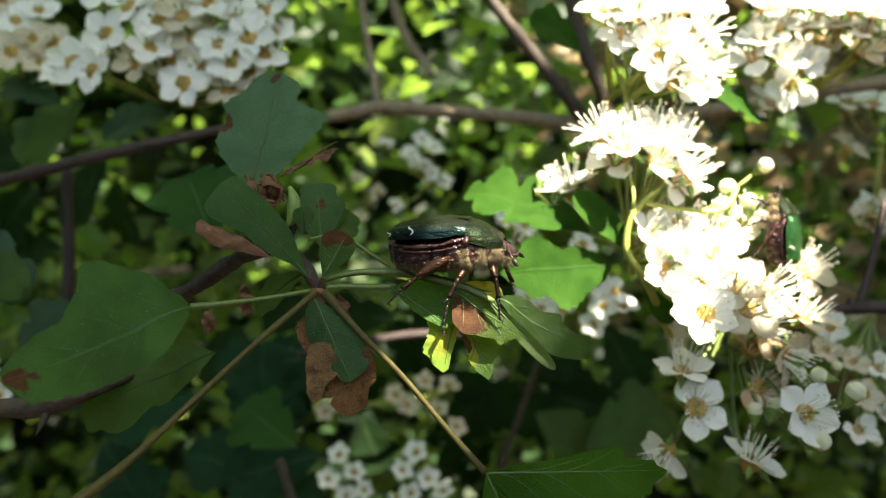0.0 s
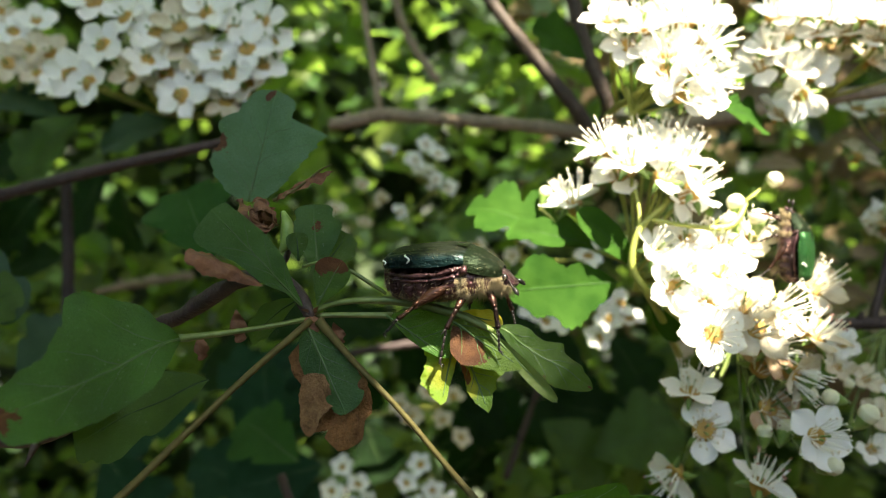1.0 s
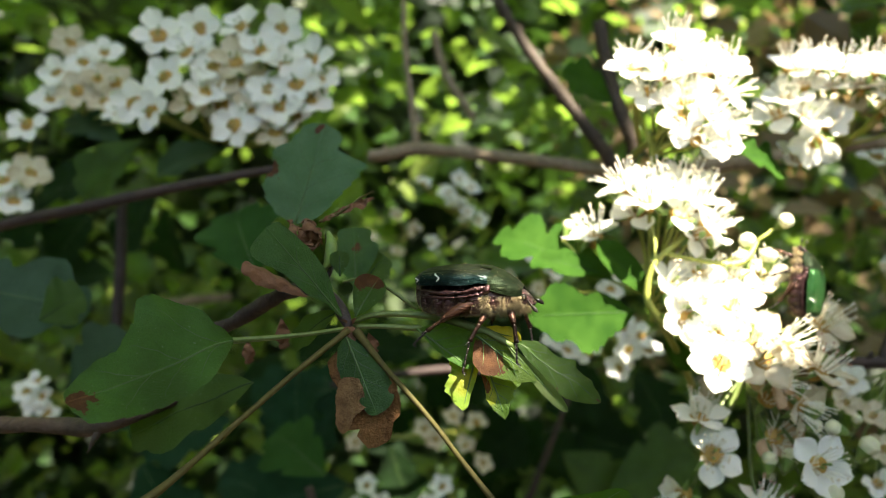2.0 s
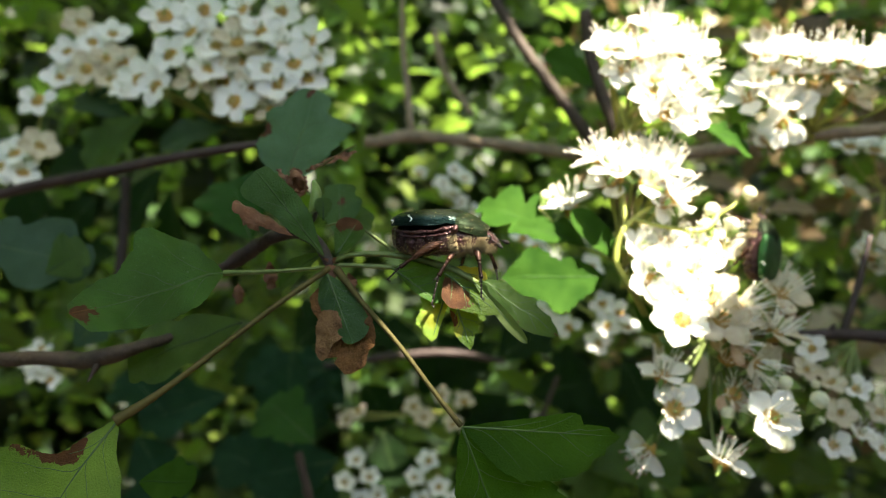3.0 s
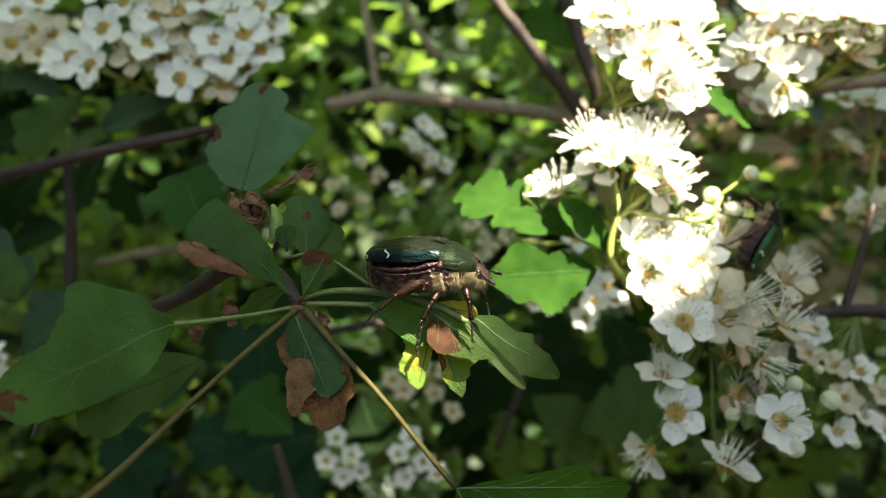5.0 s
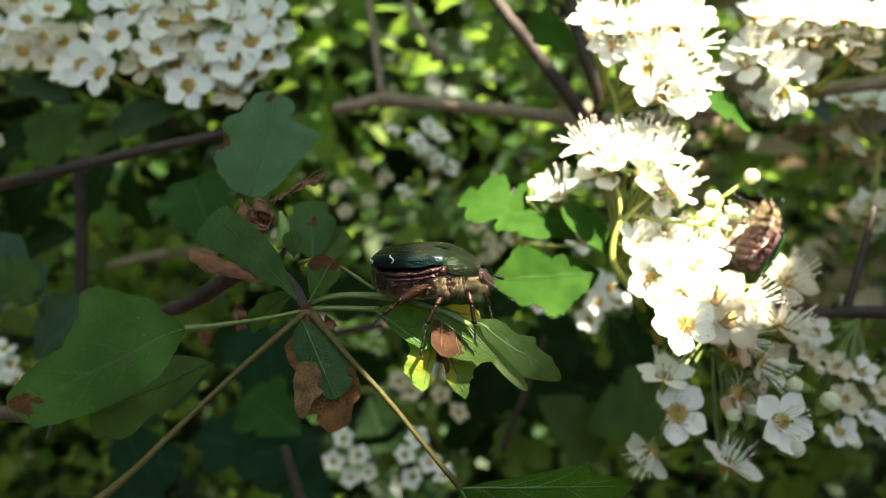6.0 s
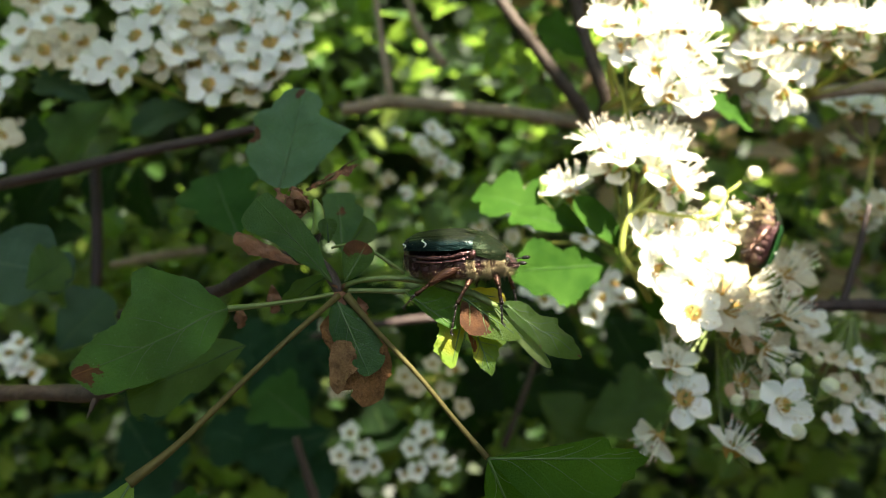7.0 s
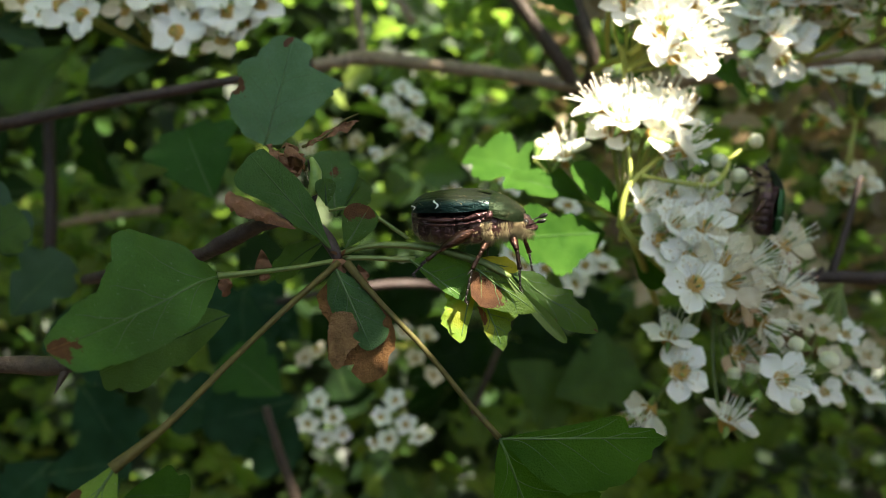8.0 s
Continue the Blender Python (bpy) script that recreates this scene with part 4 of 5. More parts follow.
# ---- blossom ----
def petal_mesh(seed, length, material):
    rnd = random.Random(seed)
    bm = bmesh.new()
    uvl = bm.loops.layers.uv.new("UVMap")
    n, k = 10, 8
    cup, ruff, ph = rnd.uniform(0.18, 0.42), rnd.uniform(0.02, 0.06), rnd.random() * 6
    grid = []
    for i in range(n + 1):
        s = i / n
        w = max(0.05 * (1 - s), 0.395 * math.sin(math.pi * min(0.985, 0.02 + s ** 1.25)) ** 0.56)
        row = []
        for j in range(k + 1):
            q = j / k * 2 - 1
            x = (0.16 + s * 0.86 - 0.05 * s * q * q - 0.03 * s * math.exp(-q * q * 30)) * length
            y = q * w * length
            z = (cup * (s ** 1.6) * 0.55 + cup * 1.1 * (q * w) ** 2 * 2 + ruff * math.sin(q * 5 + ph) * s * s) * length
            row.append(bm.verts.new((x, y, z)))
        grid.append(row)
    for i in range(n):
        for j in range(k):
            f = bm.faces.new((grid[i][j], grid[i + 1][j], grid[i + 1][j + 1], grid[i][j + 1]))
            for loop, (a, b) in zip(f.loops, ((i, j), (i + 1, j), (i + 1, j + 1), (i, j + 1))):
                loop[uvl].uv = (b / k, a / n)
    me = bpy.data.meshes.new("petal")
    bm.to_mesh(me)
    bm.free()
    me.polygons.foreach_set("use_smooth", [True] * len(me.polygons))
    me.materials.append(material)
    return me


def centre_mesh():
    bm = bmesh.new()
    tube(bm, [(0, 0, -0.0026), (0, 0, -0.0016), (0, 0, -0.0004), (0, 0, 0.0003), (0, 0, 0.0006)], [0.0005, 0.0013, 0.0022, 0.0020, 0.0010], 12, 3, 0.1, 0, 0)
    for i in range(5):
        a = 2 * math.pi * (i + 0.5) / 5
        d = Vector((math.cos(a), math.sin(a), 0))
        tube(bm, [d * 0.0015 + Vector((0, 0, -0.0005)), d * 0.0028 + Vector((0, 0, -0.0009)), d * 0.0044 + Vector((0, 0, -0.0016))], [0.0006, 0.0007, 0.0001], 5, 2, 0, 0, 1)
    for i in (-1, 1):
        tube(bm, [(0.0004 * i, 0, 0.0003), (0.0006 * i, 0, 0.0018), (0.0008 * i, 0, 0.003)], [0.0002, 0.00018, 0.0003], 5, 2, 0, 0, 1)
    me = bpy.data.meshes.new("flower")
    bm.to_mesh(me)
    bm.free()
    me.polygons.foreach_set("use_smooth", [True] * len(me.polygons))
    me.materials.append(disc_tan)
    me.materials.append(bud_green)
    return me


def stamen_mesh(seed, flare, tips):
    rnd = random.Random(seed)
    bm = bmesh.new()
    for i in range(19):
        a = 2 * math.pi * i / 19 + rnd.uniform(-0.15, 0.15)
        d = Vector((math.cos(a), math.sin(a), 0))
        ln = rnd.uniform(0.0046, 0.0074)
        o = flare * rnd.uniform(0.5, 1.2)
        p = [d * 0.0014, d * (0.0016 + ln * 0.2 * o) + Vector((0, 0, ln * 0.45)), d * (0.0015 + ln * 0.5 * o) + Vector((rnd.uniform(-4, 4) * 1e-4, rnd.uniform(-4, 4) * 1e-4, ln * (1 - 0.25 * o)))]
        tube(bm, p, [0.00012, 0.00011, 0.00008], 4, 3, 0, 0, 0)
        if rnd.random() < 0.75:
            e = p[-1]
            tube(bm, [e - Vector((0.0002, 0, 0.0002)), e, e + Vector((0.0002, 0.0001, 0.0002))], [0.0001, 0.00022, 0.0001], 5, 2, 0, 0, 1)
    me = bpy.data.meshes.new("stamen_tuft")
    bm.to_mesh(me)
    bm.free()
    me.polygons.foreach_set("use_smooth", [True] * len(me.polygons))
    me.materials.append(filament)
    me.materials.append(tips)
    return me


def bud_mesh():
    bm = bmesh.new()
    tube(bm, [(0, 0, 0), (0, 0, 0.0006), (0, 0, 0.0018), (0, 0, 0.003), (0, 0, 0.0042), (0, 0, 0.0048)], [0.0012, 0.0018, 0.0024, 0.0025, 0.0017, 0.0003], 12, 4, 0.08, 0, 0)
    tube(bm, [(0, 0, -0.0026), (0, 0, -0.0014), (0, 0, 0.0002), (0, 0, 0.0010)], [0.0005, 0.0012, 0.0019, 0.0021], 10, 3, 0, 0, 1)
    me = bpy.data.meshes.new("bud")
    bm.to_mesh(me)
    bm.free()
    me.polygons.foreach_set("use_smooth", [True] * len(me.polygons))
    me.materials.append(bud_white)
    me.materials.append(bud_green)
    return me


PETALS = {tone: [petal_mesh(s, 0.0062, mt) for s in range(6)] for tone, mt in (("white", petal_white), ("cream", petal_cream_shade), ("wilted", petal_wilted))}
CENTRE, STAMENS, BUD = centre_mesh(), [stamen_mesh(i, f, anther_pale) for i, f in ((1, 0.6), (2, 0.95), (3, 0.4))], bud_mesh()
DARK_STAMENS = [stamen_mesh(i, f, anther) for i, f in ((4, 0.7), (5, 1.0))]


def aim(place, facing, spin, size=1.0):
    q = Vector(facing).to_track_quat("Z", "Y").to_matrix().to_4x4()
    return Matrix.Translation(place) @ q @ pose(0, 0, 0, 0, 0, spin) @ Matrix.Diagonal((size, size, size, 1))


def flower(parent, place, facing, rnd, size=1.0, tone="white", stamens=(), lost=0):
    base = world(parent)
    ob = new("flower", CENTRE)
    ob.parent = parent
    ob.matrix_basis = base.inverted() @ aim(place, facing, rnd.random() * 360, size)
    for i in range(5 - lost):
        p = new("petal", rnd.choice(PETALS[tone]))
        p.parent = ob
        s = rnd.uniform(0.92, 1.06)
        p.matrix_basis = pose(0, 0, 0, 0, 0, 72 * i + rnd.uniform(-6, 6)) @ pose(0, 0, 0.0001 * i, rnd.uniform(-10, 10), rnd.uniform(-14, 8), 0) @ Matrix.Diagonal((s, s, s, 1))
    if stamens:
        st = new("stamen_tuft", rnd.choice(stamens))
        st.parent = ob
    return ob


def corymb(label, root, flowers, buds=(), stalk=stalk_yellow, seed=0, stamens=STAMENS, spread=0.35, size=1.0, group="blossom clusters", facing=(0, -0.8, 0.6)):
    """A cluster of hawthorn blossom: (x, y, z, tone) places in mm, each on its own stalk from the root."""
    rnd = random.Random(seed)
    top = thing("blossom_cluster", mm(root), label, "flowers", group)
    r0 = Vector(root)
    part("peduncle", rod([r0 + Vector((0, 1.0, -2.0)), r0, r0 * 0.7 + Vector(flowers[0][0]) * 0.3], (0.9, 0.8, 0.4), 7, 3), stalk, top)
    for item in flowers:
        p, tone = Vector(item[0]), item[1] if len(item) > 1 else "white"
        way = Vector(item[2]) if len(item) > 2 else Vector(facing) + Vector([rnd.uniform(-1, 1) * spread for _ in range(3)])
        way.normalize()
        flower(top, mm(p), way, rnd, size * rnd.uniform(0.92, 1.08), tone, stamens, rnd.choice((0, 0, 0, 1)) if tone != "wilted" else 2)
        e = p - way * 2.4 * size
        part("pedicel", rod([r0, r0 * 0.45 + e * 0.55 - way * 2.0, e], (0.45, 0.32, 0.42), 6, 4), stalk, top)
    for p in buds:
        p = Vector(p)
        way = (Vector((0.1, -0.3, 0.6)) + Vector([rnd.uniform(-1, 1) * 0.6 for _ in range(3)])).normalized()
        b = new("bud", BUD)
        b.parent = top
        b.matrix_basis = world(top).inverted() @ aim(mm(p), way, 0, size * rnd.uniform(0.55, 0.75))
        e = p - way * 2.2
        part("pedicel", rod([r0, r0 * 0.45 + e * 0.55 - way * 2.0, e], (0.4, 0.28, 0.4), 6, 4), stalk, top)
    return top


UP = (-0.1, -0.62, 0.75)
corymb("white hawthorn blossom in full sun beside green leaves", (46.1, 56.3, -2.1),
       [((40.4, 50.5, 21.1), "white", (-0.5, -0.3, 0.8)), ((44.2, 46.3, 17.6), "white", (-0.1, -0.5, 0.8)), ((49.9, 48.9, 19.5), "white", UP), ((54.4, 47.7, 17.1), "white", (0.3, -0.4, 0.8)),
        ((54.4, 43.7, 11.3), "white", (0.7, -0.4, 0.5)), ((49.9, 45.0, 14.5), "white", (0.2, -0.7, 0.6)), ((43.2, 52.3, 15.9), "white", (-0.3, -0.6, 0.6)), ((49.4, 54.0, 21.8), "white", UP), ((54.7, 52.7, 20.9), "white", UP), ((52.7, 45.8, 10.8), "white", (0.4, -0.8, 0.2)), ((35.2, 59.8, 11.6), "white", (-0.2, -0.3, 0.9))], [(29.4, 60.1, 13.0)], seed=1)
# cream on the right-hand flowers holds both fading and shade
corymb("dense white hawthorn blossom hung with a beetle", (47.5, 59.2, -5.5),
       [((47.5, 46.2, 0.2), "white"), ((53.9, 47.8, 2.2), "white", UP), ((59.9, 47.5, 1.1), "white", UP), ((51.8, 41.9, -3.5), "white"), ((48.9, 42.1, -6.5), "white"), ((58.2, 41.6, -4.2), "white"),
        ((53.4, 38.9, -9.9), "white"), ((52.8, 34.9, -14.6), "white", (-0.2, -0.9, 0.3)), ((59.7, 37.5, -10.0), "cream"), ((61.5, 37.4, -14.3), "cream"), ((67.2, 41.1, -12.3), "cream", (0.6, -0.6, 0.4)),
        ((65.7, 41.2, -18.6), "wilted", (0.5, -0.6, 0.2)), ((80.6, 52.4, -9.3), "cream", (0.3, -0.7, 0.6)), ((67.8, 51.0, 0.9), "cream", UP)],
       [(64.2, 47.2, 7.1), (62.6, 45.3, 4.1), (68.8, 49.0, 3.9), (73.5, 52.7, 12.1)], seed=2)
corymb("half-faded hawthorn blossom with buds hanging in shade", (65.0, 53.3, -17.4),
       [((51.2, 44.1, -25.9), "white", (0.05, -0.42, 0.9)), ((53.1, 43.5, -33.2), "white", (-0.15, -0.95, 0.25)), ((62.2, 41.6, -43.6), "white", (0.35, -0.35, 0.85)), ((69.6, 34.6, -33.9), "white", (0.1, -0.95, 0.15)),
        ((66.3, 44.8, -30.6), "wilted", (0, -0.9, 0.3)), ((65.6, 45.3, -22.9), "wilted", (0, -0.8, 0.5)), ((70.0, 41.0, -24.3), "cream", (0.5, -0.7, -0.3)), ((49.6, 52.3, -43.5), "white", (-0.7, -0.4, -0.4)),
        ((75.8, 44.7, -17.6), "cream", (0.5, -0.4, 0.7))],
       [(74.2, 34.8, -27.8), (78.1, 34.6, -31.9), (71.0, 35.0, -39.6), (63.3, 41.4, -35.4), (66.9, 41.2, -35.1), (72.6, 40.9, -25.6), (72.4, 42.9, -28.6)], seed=3, stalk=stalk_green, stamens=DARK_STAMENS + STAMENS[:1])
corymb("tall cluster of sunlit white hawthorn blossom", (49.7, 60.9, 29.2),
       [((44.9, 56.1, 47.9), "white", UP), ((51.1, 53.7, 45.1), "white", UP), ((58.8, 52.3, 45.3), "white", UP), ((54.5, 49.6, 39.1), "white"), ((57.6, 46.4, 34.7), "white", (0.5, -0.7, 0.3)), ((55.0, 46.6, 30.4), "white", (0.1, -0.9, -0.2)),
        ((53.3, 48.7, 34.9), "white"), ((62.1, 51.2, 40.2), "white", (0.6, -0.5, 0.5)), ((55.3, 57.5, 53.1), "white", UP), ((48.6, 55.9, 42.4), "white"), ((53.0, 53.7, 39.7), "white", UP), ((59.7, 52.3, 40.7), "white"), ((57.7, 55.4, 47.5), "white", UP), ((64.7, 55.0, 46.4), "white", UP), ((59.1, 48.4, 30.0), "white", (0.3, -0.8, 0.1)), ((62.2, 51.2, 33.3), "cream", (0.8, -0.4, 0.1))], seed=4)
corymb("sunlit white hawthorn blossom above a dark branch", (108.7, 92.6, 34.8),
       [((87.0, 71.7, 50.6), "white", UP), ((91.9, 69.5, 50.5), "white", UP), ((97.1, 67.2, 48.9), "white", UP), ((103.4, 66.8, 48.1), "white", UP), ((110.9, 68.4, 46.8), "white", UP), ((85.8, 71.8, 43.5), "white", UP),
        ((89.0, 69.7, 38.2), "white"), ((90.5, 69.6, 32.2), "white", (-0.3, -0.7, -0.3)), ((102.2, 76.9, 43.9), "cream"), ((112.6, 78.4, 41.0), "cream"), ((120.2, 71.9, 49.4), "white", UP), ((124.9, 71.7, 42.4), "white", UP), ((89.6, 77.7, 29.4), "white"), ((95.8, 71.3, 46.0), "white", UP), ((102.9, 70.9, 45.5), "white", UP), ((109.3, 70.5, 43.7), "white", UP), ((89.3, 71.6, 46.5), "white", UP), ((95.5, 73.3, 37.4), "white"), ((83.9, 74.0, 40.2), "white", (-0.5, -0.6, 0.5))], seed=5)
corymb("blurred white hawthorn blossom at the far side", (150.3, 130.4, 22.7),
       [((135.0, 121.2, 35.9), "white", UP), ((142.5, 120.8, 34.5), "white", UP), ((149.8, 120.4, 31.4), "white", UP), ((137.5, 127.1, 22.7), "cream"), ((140.0, 121.1, 1.8), "cream"), ((145.2, 120.8, 3.1), "cream")], seed=6, stamens=())
# cream petals here are shade put into the colour
corymb("hawthorn blossom and buds dimmed with cream petals for deep shade", (107.0, 73.0, -22.2),
       [((90.7, 63.9, -27.7), "cream"), ((95.4, 61.7, -30.3), "cream"), ((102.0, 63.3, -32.3), "white"), ((96.1, 59.7, -37.4), "cream"), ((101.2, 61.4, -42.4), "white"), ((94.3, 59.8, -44.6), "white"), ((107.2, 63.0, -37.7), "cream"), ((107.2, 63.1, -46.4), "white"), ((93.2, 65.8, -23.1), "white")],
       [(91.1, 59.9, -39.4), (97.2, 59.6, -47.2), (91.5, 61.9, -31.9)], seed=7, stalk=stalk_green, size=0.62)
corymb("round white hawthorn blossom cluster in half shade", (-64.8, 127.3, 48.1),
       [((-70.9, 98.6, 61.4),), ((-65.3, 99.2, 68.5),), ((-59.7, 95.0, 56.3),), ((-64.9, 100.3, 54.2), "cream"), ((-57.8, 97.8, 63.8),), ((-51.7, 97.5, 65.1), "cream"), ((-52.0, 95.6, 47.1), "white", (-0.1, -0.95, 0.1)), ((-44.3, 97.0, 67.6),),
        ((-49.1, 98.4, 58.9), "cream"), ((-42.4, 95.0, 56.1),), ((-38.1, 96.7, 62.7),), ((-34.9, 94.6, 57.5),), ((-39.1, 93.8, 51.1),), ((-31.7, 96.4, 53.6),), ((-35.9, 96.7, 48.7),), ((-41.2, 97.0, 45.3), "cream"), ((-29.8, 98.3, 59.2),),
        ((-31.1, 98.3, 65.1),), ((-56.3, 99.8, 53.9),), ((-48.9, 98.4, 51.6),), ((-73.6, 94.8, 51.5), "white", (-0.3, -0.9, 0.0)), ((-80.8, 101.2, 55.7),), ((-62.5, 102.0, 76.1),), ((-50.8, 101.4, 76.0),), ((-39.2, 100.7, 75.1),), ((-74.3, 102.7, 74.8),)], seed=8, size=1.12, stamens=(), spread=0.4, facing=(0.05, -1, 0.35))
corymb("blurred white hawthorn blossom beside a shaded leaf", (-111.6, 139.9, 60.4),
       [((-104.6, 119.5, 64.6), "cream"), ((-99.5, 122.2, 68.5), "cream"), ((-105.1, 124.5, 74.7),), ((-96.7, 119.1, 60.9), "cream"), ((-90.5, 115.7, 56.8),), ((-94.8, 123.9, 67.9), "cream"), ((-113.1, 124.9, 71.7),), ((-115.3, 125.1, 63.8),), ((-110.1, 126.7, 81.8), "cream"), ((-99.1, 126.1, 77.8),)], seed=9, stamens=(), facing=(0, -1, 0.4))
corymb("small white blossom cluster behind dark leaves", (-128.6, 128.4, 32.1),
       [((-128.6, 123.2, 39.2),), ((-133.0, 123.4, 34.9),), ((-120.7, 123.0, 40.9), "cream"), ((-126.0, 123.3, 33.1),), ((-121.4, 122.6, 55.8),)], seed=10, stamens=(), facing=(0, -1, 0.3))
for seed, label, spots in ((11, "blurred white blossom deep in the hedge", [(9.8, 256.9, 41.4), (14.9, 254.9, 35.6), (6.0, 258.9, 47.2), (13.2, 261.7, 54.1), (22.3, 266.8, 33.7)]),
                           (12, "blurred pale blossom in the shade of the hedge", [(-17.9, 267.5, 38.0), (-32.6, 273.0, 27.8), (-9.8, 267.5, 30.7), (-19.0, 277.8, 20.4), (-30.2, 273.1, 16.4)]),
                           (13, "white blossom low in the shade", [(-28.2, 179.3, -70.1), (-23.2, 179.3, -76.7), (-32.8, 179.6, -78.4), (-26.8, 181.6, -85.6), (-20.4, 181.4, -83.7)]),
                           (14, "white blossom low in the hedge", [(-0.7, 168.8, -68.7), (-6.0, 169.0, -74.7), (3.1, 170.8, -78.6), (-3.3, 169.0, -83.0), (-8.5, 173.2, -85.0), (8.1, 172.8, -84.6)]),
                           (15, "pale blossom hanging in the shade", [(4.7, 188.3, -47.5), (13.4, 188.2, -50.0), (-2.2, 188.6, -56.0), (8.9, 193.4, -59.6), (15.0, 188.4, -65.5), (-6.4, 188.6, -51.5), (-29.3, 199.1, -54.6), (-34.0, 199.3, -57.8)]),
                           (16, "white blossom behind the green leaf", [(30.8, 118.0, 8.6), (35.0, 119.0, 6.0), (51.3, 118.0, -0.7), (54.4, 117.0, -12.0), (59.5, 118.0, -14.9), (55.5, 116.0, -18.6), (61.9, 118.0, -19.4), (34.7, 118.0, -14.0), (43.9, 118.0, -19.0), (38.0, 119.0, -18.1), (52.6, 118.0, -24.0)]),
                           (17, "blurred white blossom behind the beetle", [(11.7, 244.4, 40.3), (-3.6, 245.2, 50.3), (7.4, 246.8, 45.6), (17.4, 242.5, 46.8), (-1.2, 250.3, 22.9), (15.8, 246.2, 36.1)]),
                           (19, "white blossom far behind the thorny branch", [(-133.1, 150.0, -24.0), (-131.7, 150.0, -28.8), (-134.7, 151.0, -32.3), (-130.2, 150.0, -34.6), (-137.1, 150.0, -27.2)]),
                           (20, "blurred white blossom beyond the dark branch", [(145.5, 132.0, 5.2), (141.7, 131.0, 2.0), (149.1, 130.0, 1.0), (145.4, 130.0, -2.1), (152.1, 130.0, 5.1), (155.7, 131.0, 0.4)]),
                           (18, "pale blossom behind the beetle head", [(35.3, 232.3, -1.2), (30.9, 234.7, 5.4), (38.7, 232.1, -6.4), (45.9, 237.0, -0.7), (33.9, 237.1, -10.0)])):
    # seeds 12, 15 and 18 get cream petals as shade in the colour
    corymb(label, tuple(Vector(spots[0]) + Vector((4, 14, -8))), [(p, "cream" if seed in (12, 15, 18) else "white") for p in spots], seed=seed, stamens=(), facing=(0, -0.9, 0.5), size=0.72, group="blossom deep in the hedge")

# ---- leaves around the blossom ----
lit = lm("leaf_sunlit", (0.013, 0.045, 0.005), (0.032, 0.082, 0.011), (0.075, 0.20, 0.014), 3, see=0.3, vein=0.07, slant=0.7, rough=0.7, dots=0.0, net_depth=0.15, gloss_level=0.06)
spray = thing("blossom_leaves", mm((46.7, 59.3, -5.7)), "bright green hawthorn leaves below the white blossom", "leaves")
leaf(spray, (41.9, 53.5, -5.0), (18.8, 46.8, -4.5), (-0.2, -0.95, 0.15), 16.0, lit, lobes=3, seed=41, fold=0.15, tooth=0.12, forward=0.0, bend=0.25, outline=(((0, 0), (0.1, 3.0), (0.3, 5.6), (0.42, 8.2), (0.54, 8.4), (0.63, 5.3), (0.75, 6.0), (0.85, 3.4), (0.92, 2.3), (1, 0)), ((0, 0), (0.15, 2.6), (0.35, 4.6), (0.44, 3.6), (0.6, 6.2), (0.74, 6.8), (0.82, 4.4), (0.9, 2.6), (1, 0))))
leaf(spray, (38.5, 56.0, 1.8), (14.4, 61.9, 15.6), (0.1, -0.8, 0.6), 17.0, lit, lobes=3, notch=0.5, seed=42, tooth=0.12, fold=0.25, n=60)
leaf(spray, (45.5, 52.0, -2.5), (35.0, 48.6, 10.0), (-0.2, -0.8, 0.55), 6.4, lit, lobes=0, seed=43, fold=0.25)
leaf(spray, (36.4, 54.8, 3.1), (22.3, 55.5, 8.4), (0.0, -0.8, 0.6), 8.0, lit, lobes=1, notch=0.3, seed=44)
leaf(spray, (48.6, 56.2, -9.3), (54.0, 53.9, -17.7), (-0.4, -0.8, 0.4), 5.5, lit, lobes=0, seed=45)
part("stem", rod([(57.2, 65.8, -22.7), (49.8, 54.0, -12.2), (45.6, 47.5, -7.1), (43.0, 46.5, -3.0), (42.9, 46.0, 0.6), (44.4, 45.5, 4.7), (47.6, 45.5, 7.6), (51.6, 46.0, 10.2)], (0.8, 0.8, 0.8, 0.75, 0.7, 0.6, 0.55, 0.5), 8, 5, 0.1), stalk_yellow, spray)
part("stem", rod([(44.6, 45.5, 5.0), (45.0, 46.5, 8.5), (44.9, 47.5, 12.6)], (0.42, 0.4, 0.38), 8, 5, 0.1), stalk_yellow, spray)
part("stem", rod([(46.8, 45.3, 6.6), (53.2, 44.0, 4.9), (59.6, 43.0, 4.0), (62.6, 43.5, 5.4), (64.8, 44.5, 8.3)], (0.42, 0.45, 0.6, 0.7, 0.45), 8, 5, 0.1), stalk_yellow, spray)
part("stem", rod([(46.0, 47.5, -7.0), (49.0, 46.5, -10.5), (52.0, 46.0, -13.6)], (0.65, 0.5, 0.42), 8, 5, 0.1), stalk_yellow, spray)
tall = thing("blossom_leaves", mm((57.6, 108.5, 39.8)), "green hawthorn leaves among the upper white blossom", "leaves")
leaf(tall, (48.5, 90.9, 48.2), (36.2, 86.6, 57.5), (0.1, -0.8, 0.5), 14.0, lit, lobes=2, notch=0.3, seed=46)
leaf(tall, (49.7, 60.9, 29.2), (55.4, 55.6, 23.7), (0.1, -0.6, 0.8), 7.0, lit, lobes=1, seed=47)
leaf(tall, (52.1, 70.7, 40.0), (59.0, 73.3, 50.7), (0.1, -0.9, 0.3), 7.0, dark_l, lobes=1, seed=48)
leaf(tall, (70.8, 69.7, 32.2), (84.6, 72.0, 27.2), (0.1, -0.7, 0.7), 14.0, lit, lobes=2, seed=49)
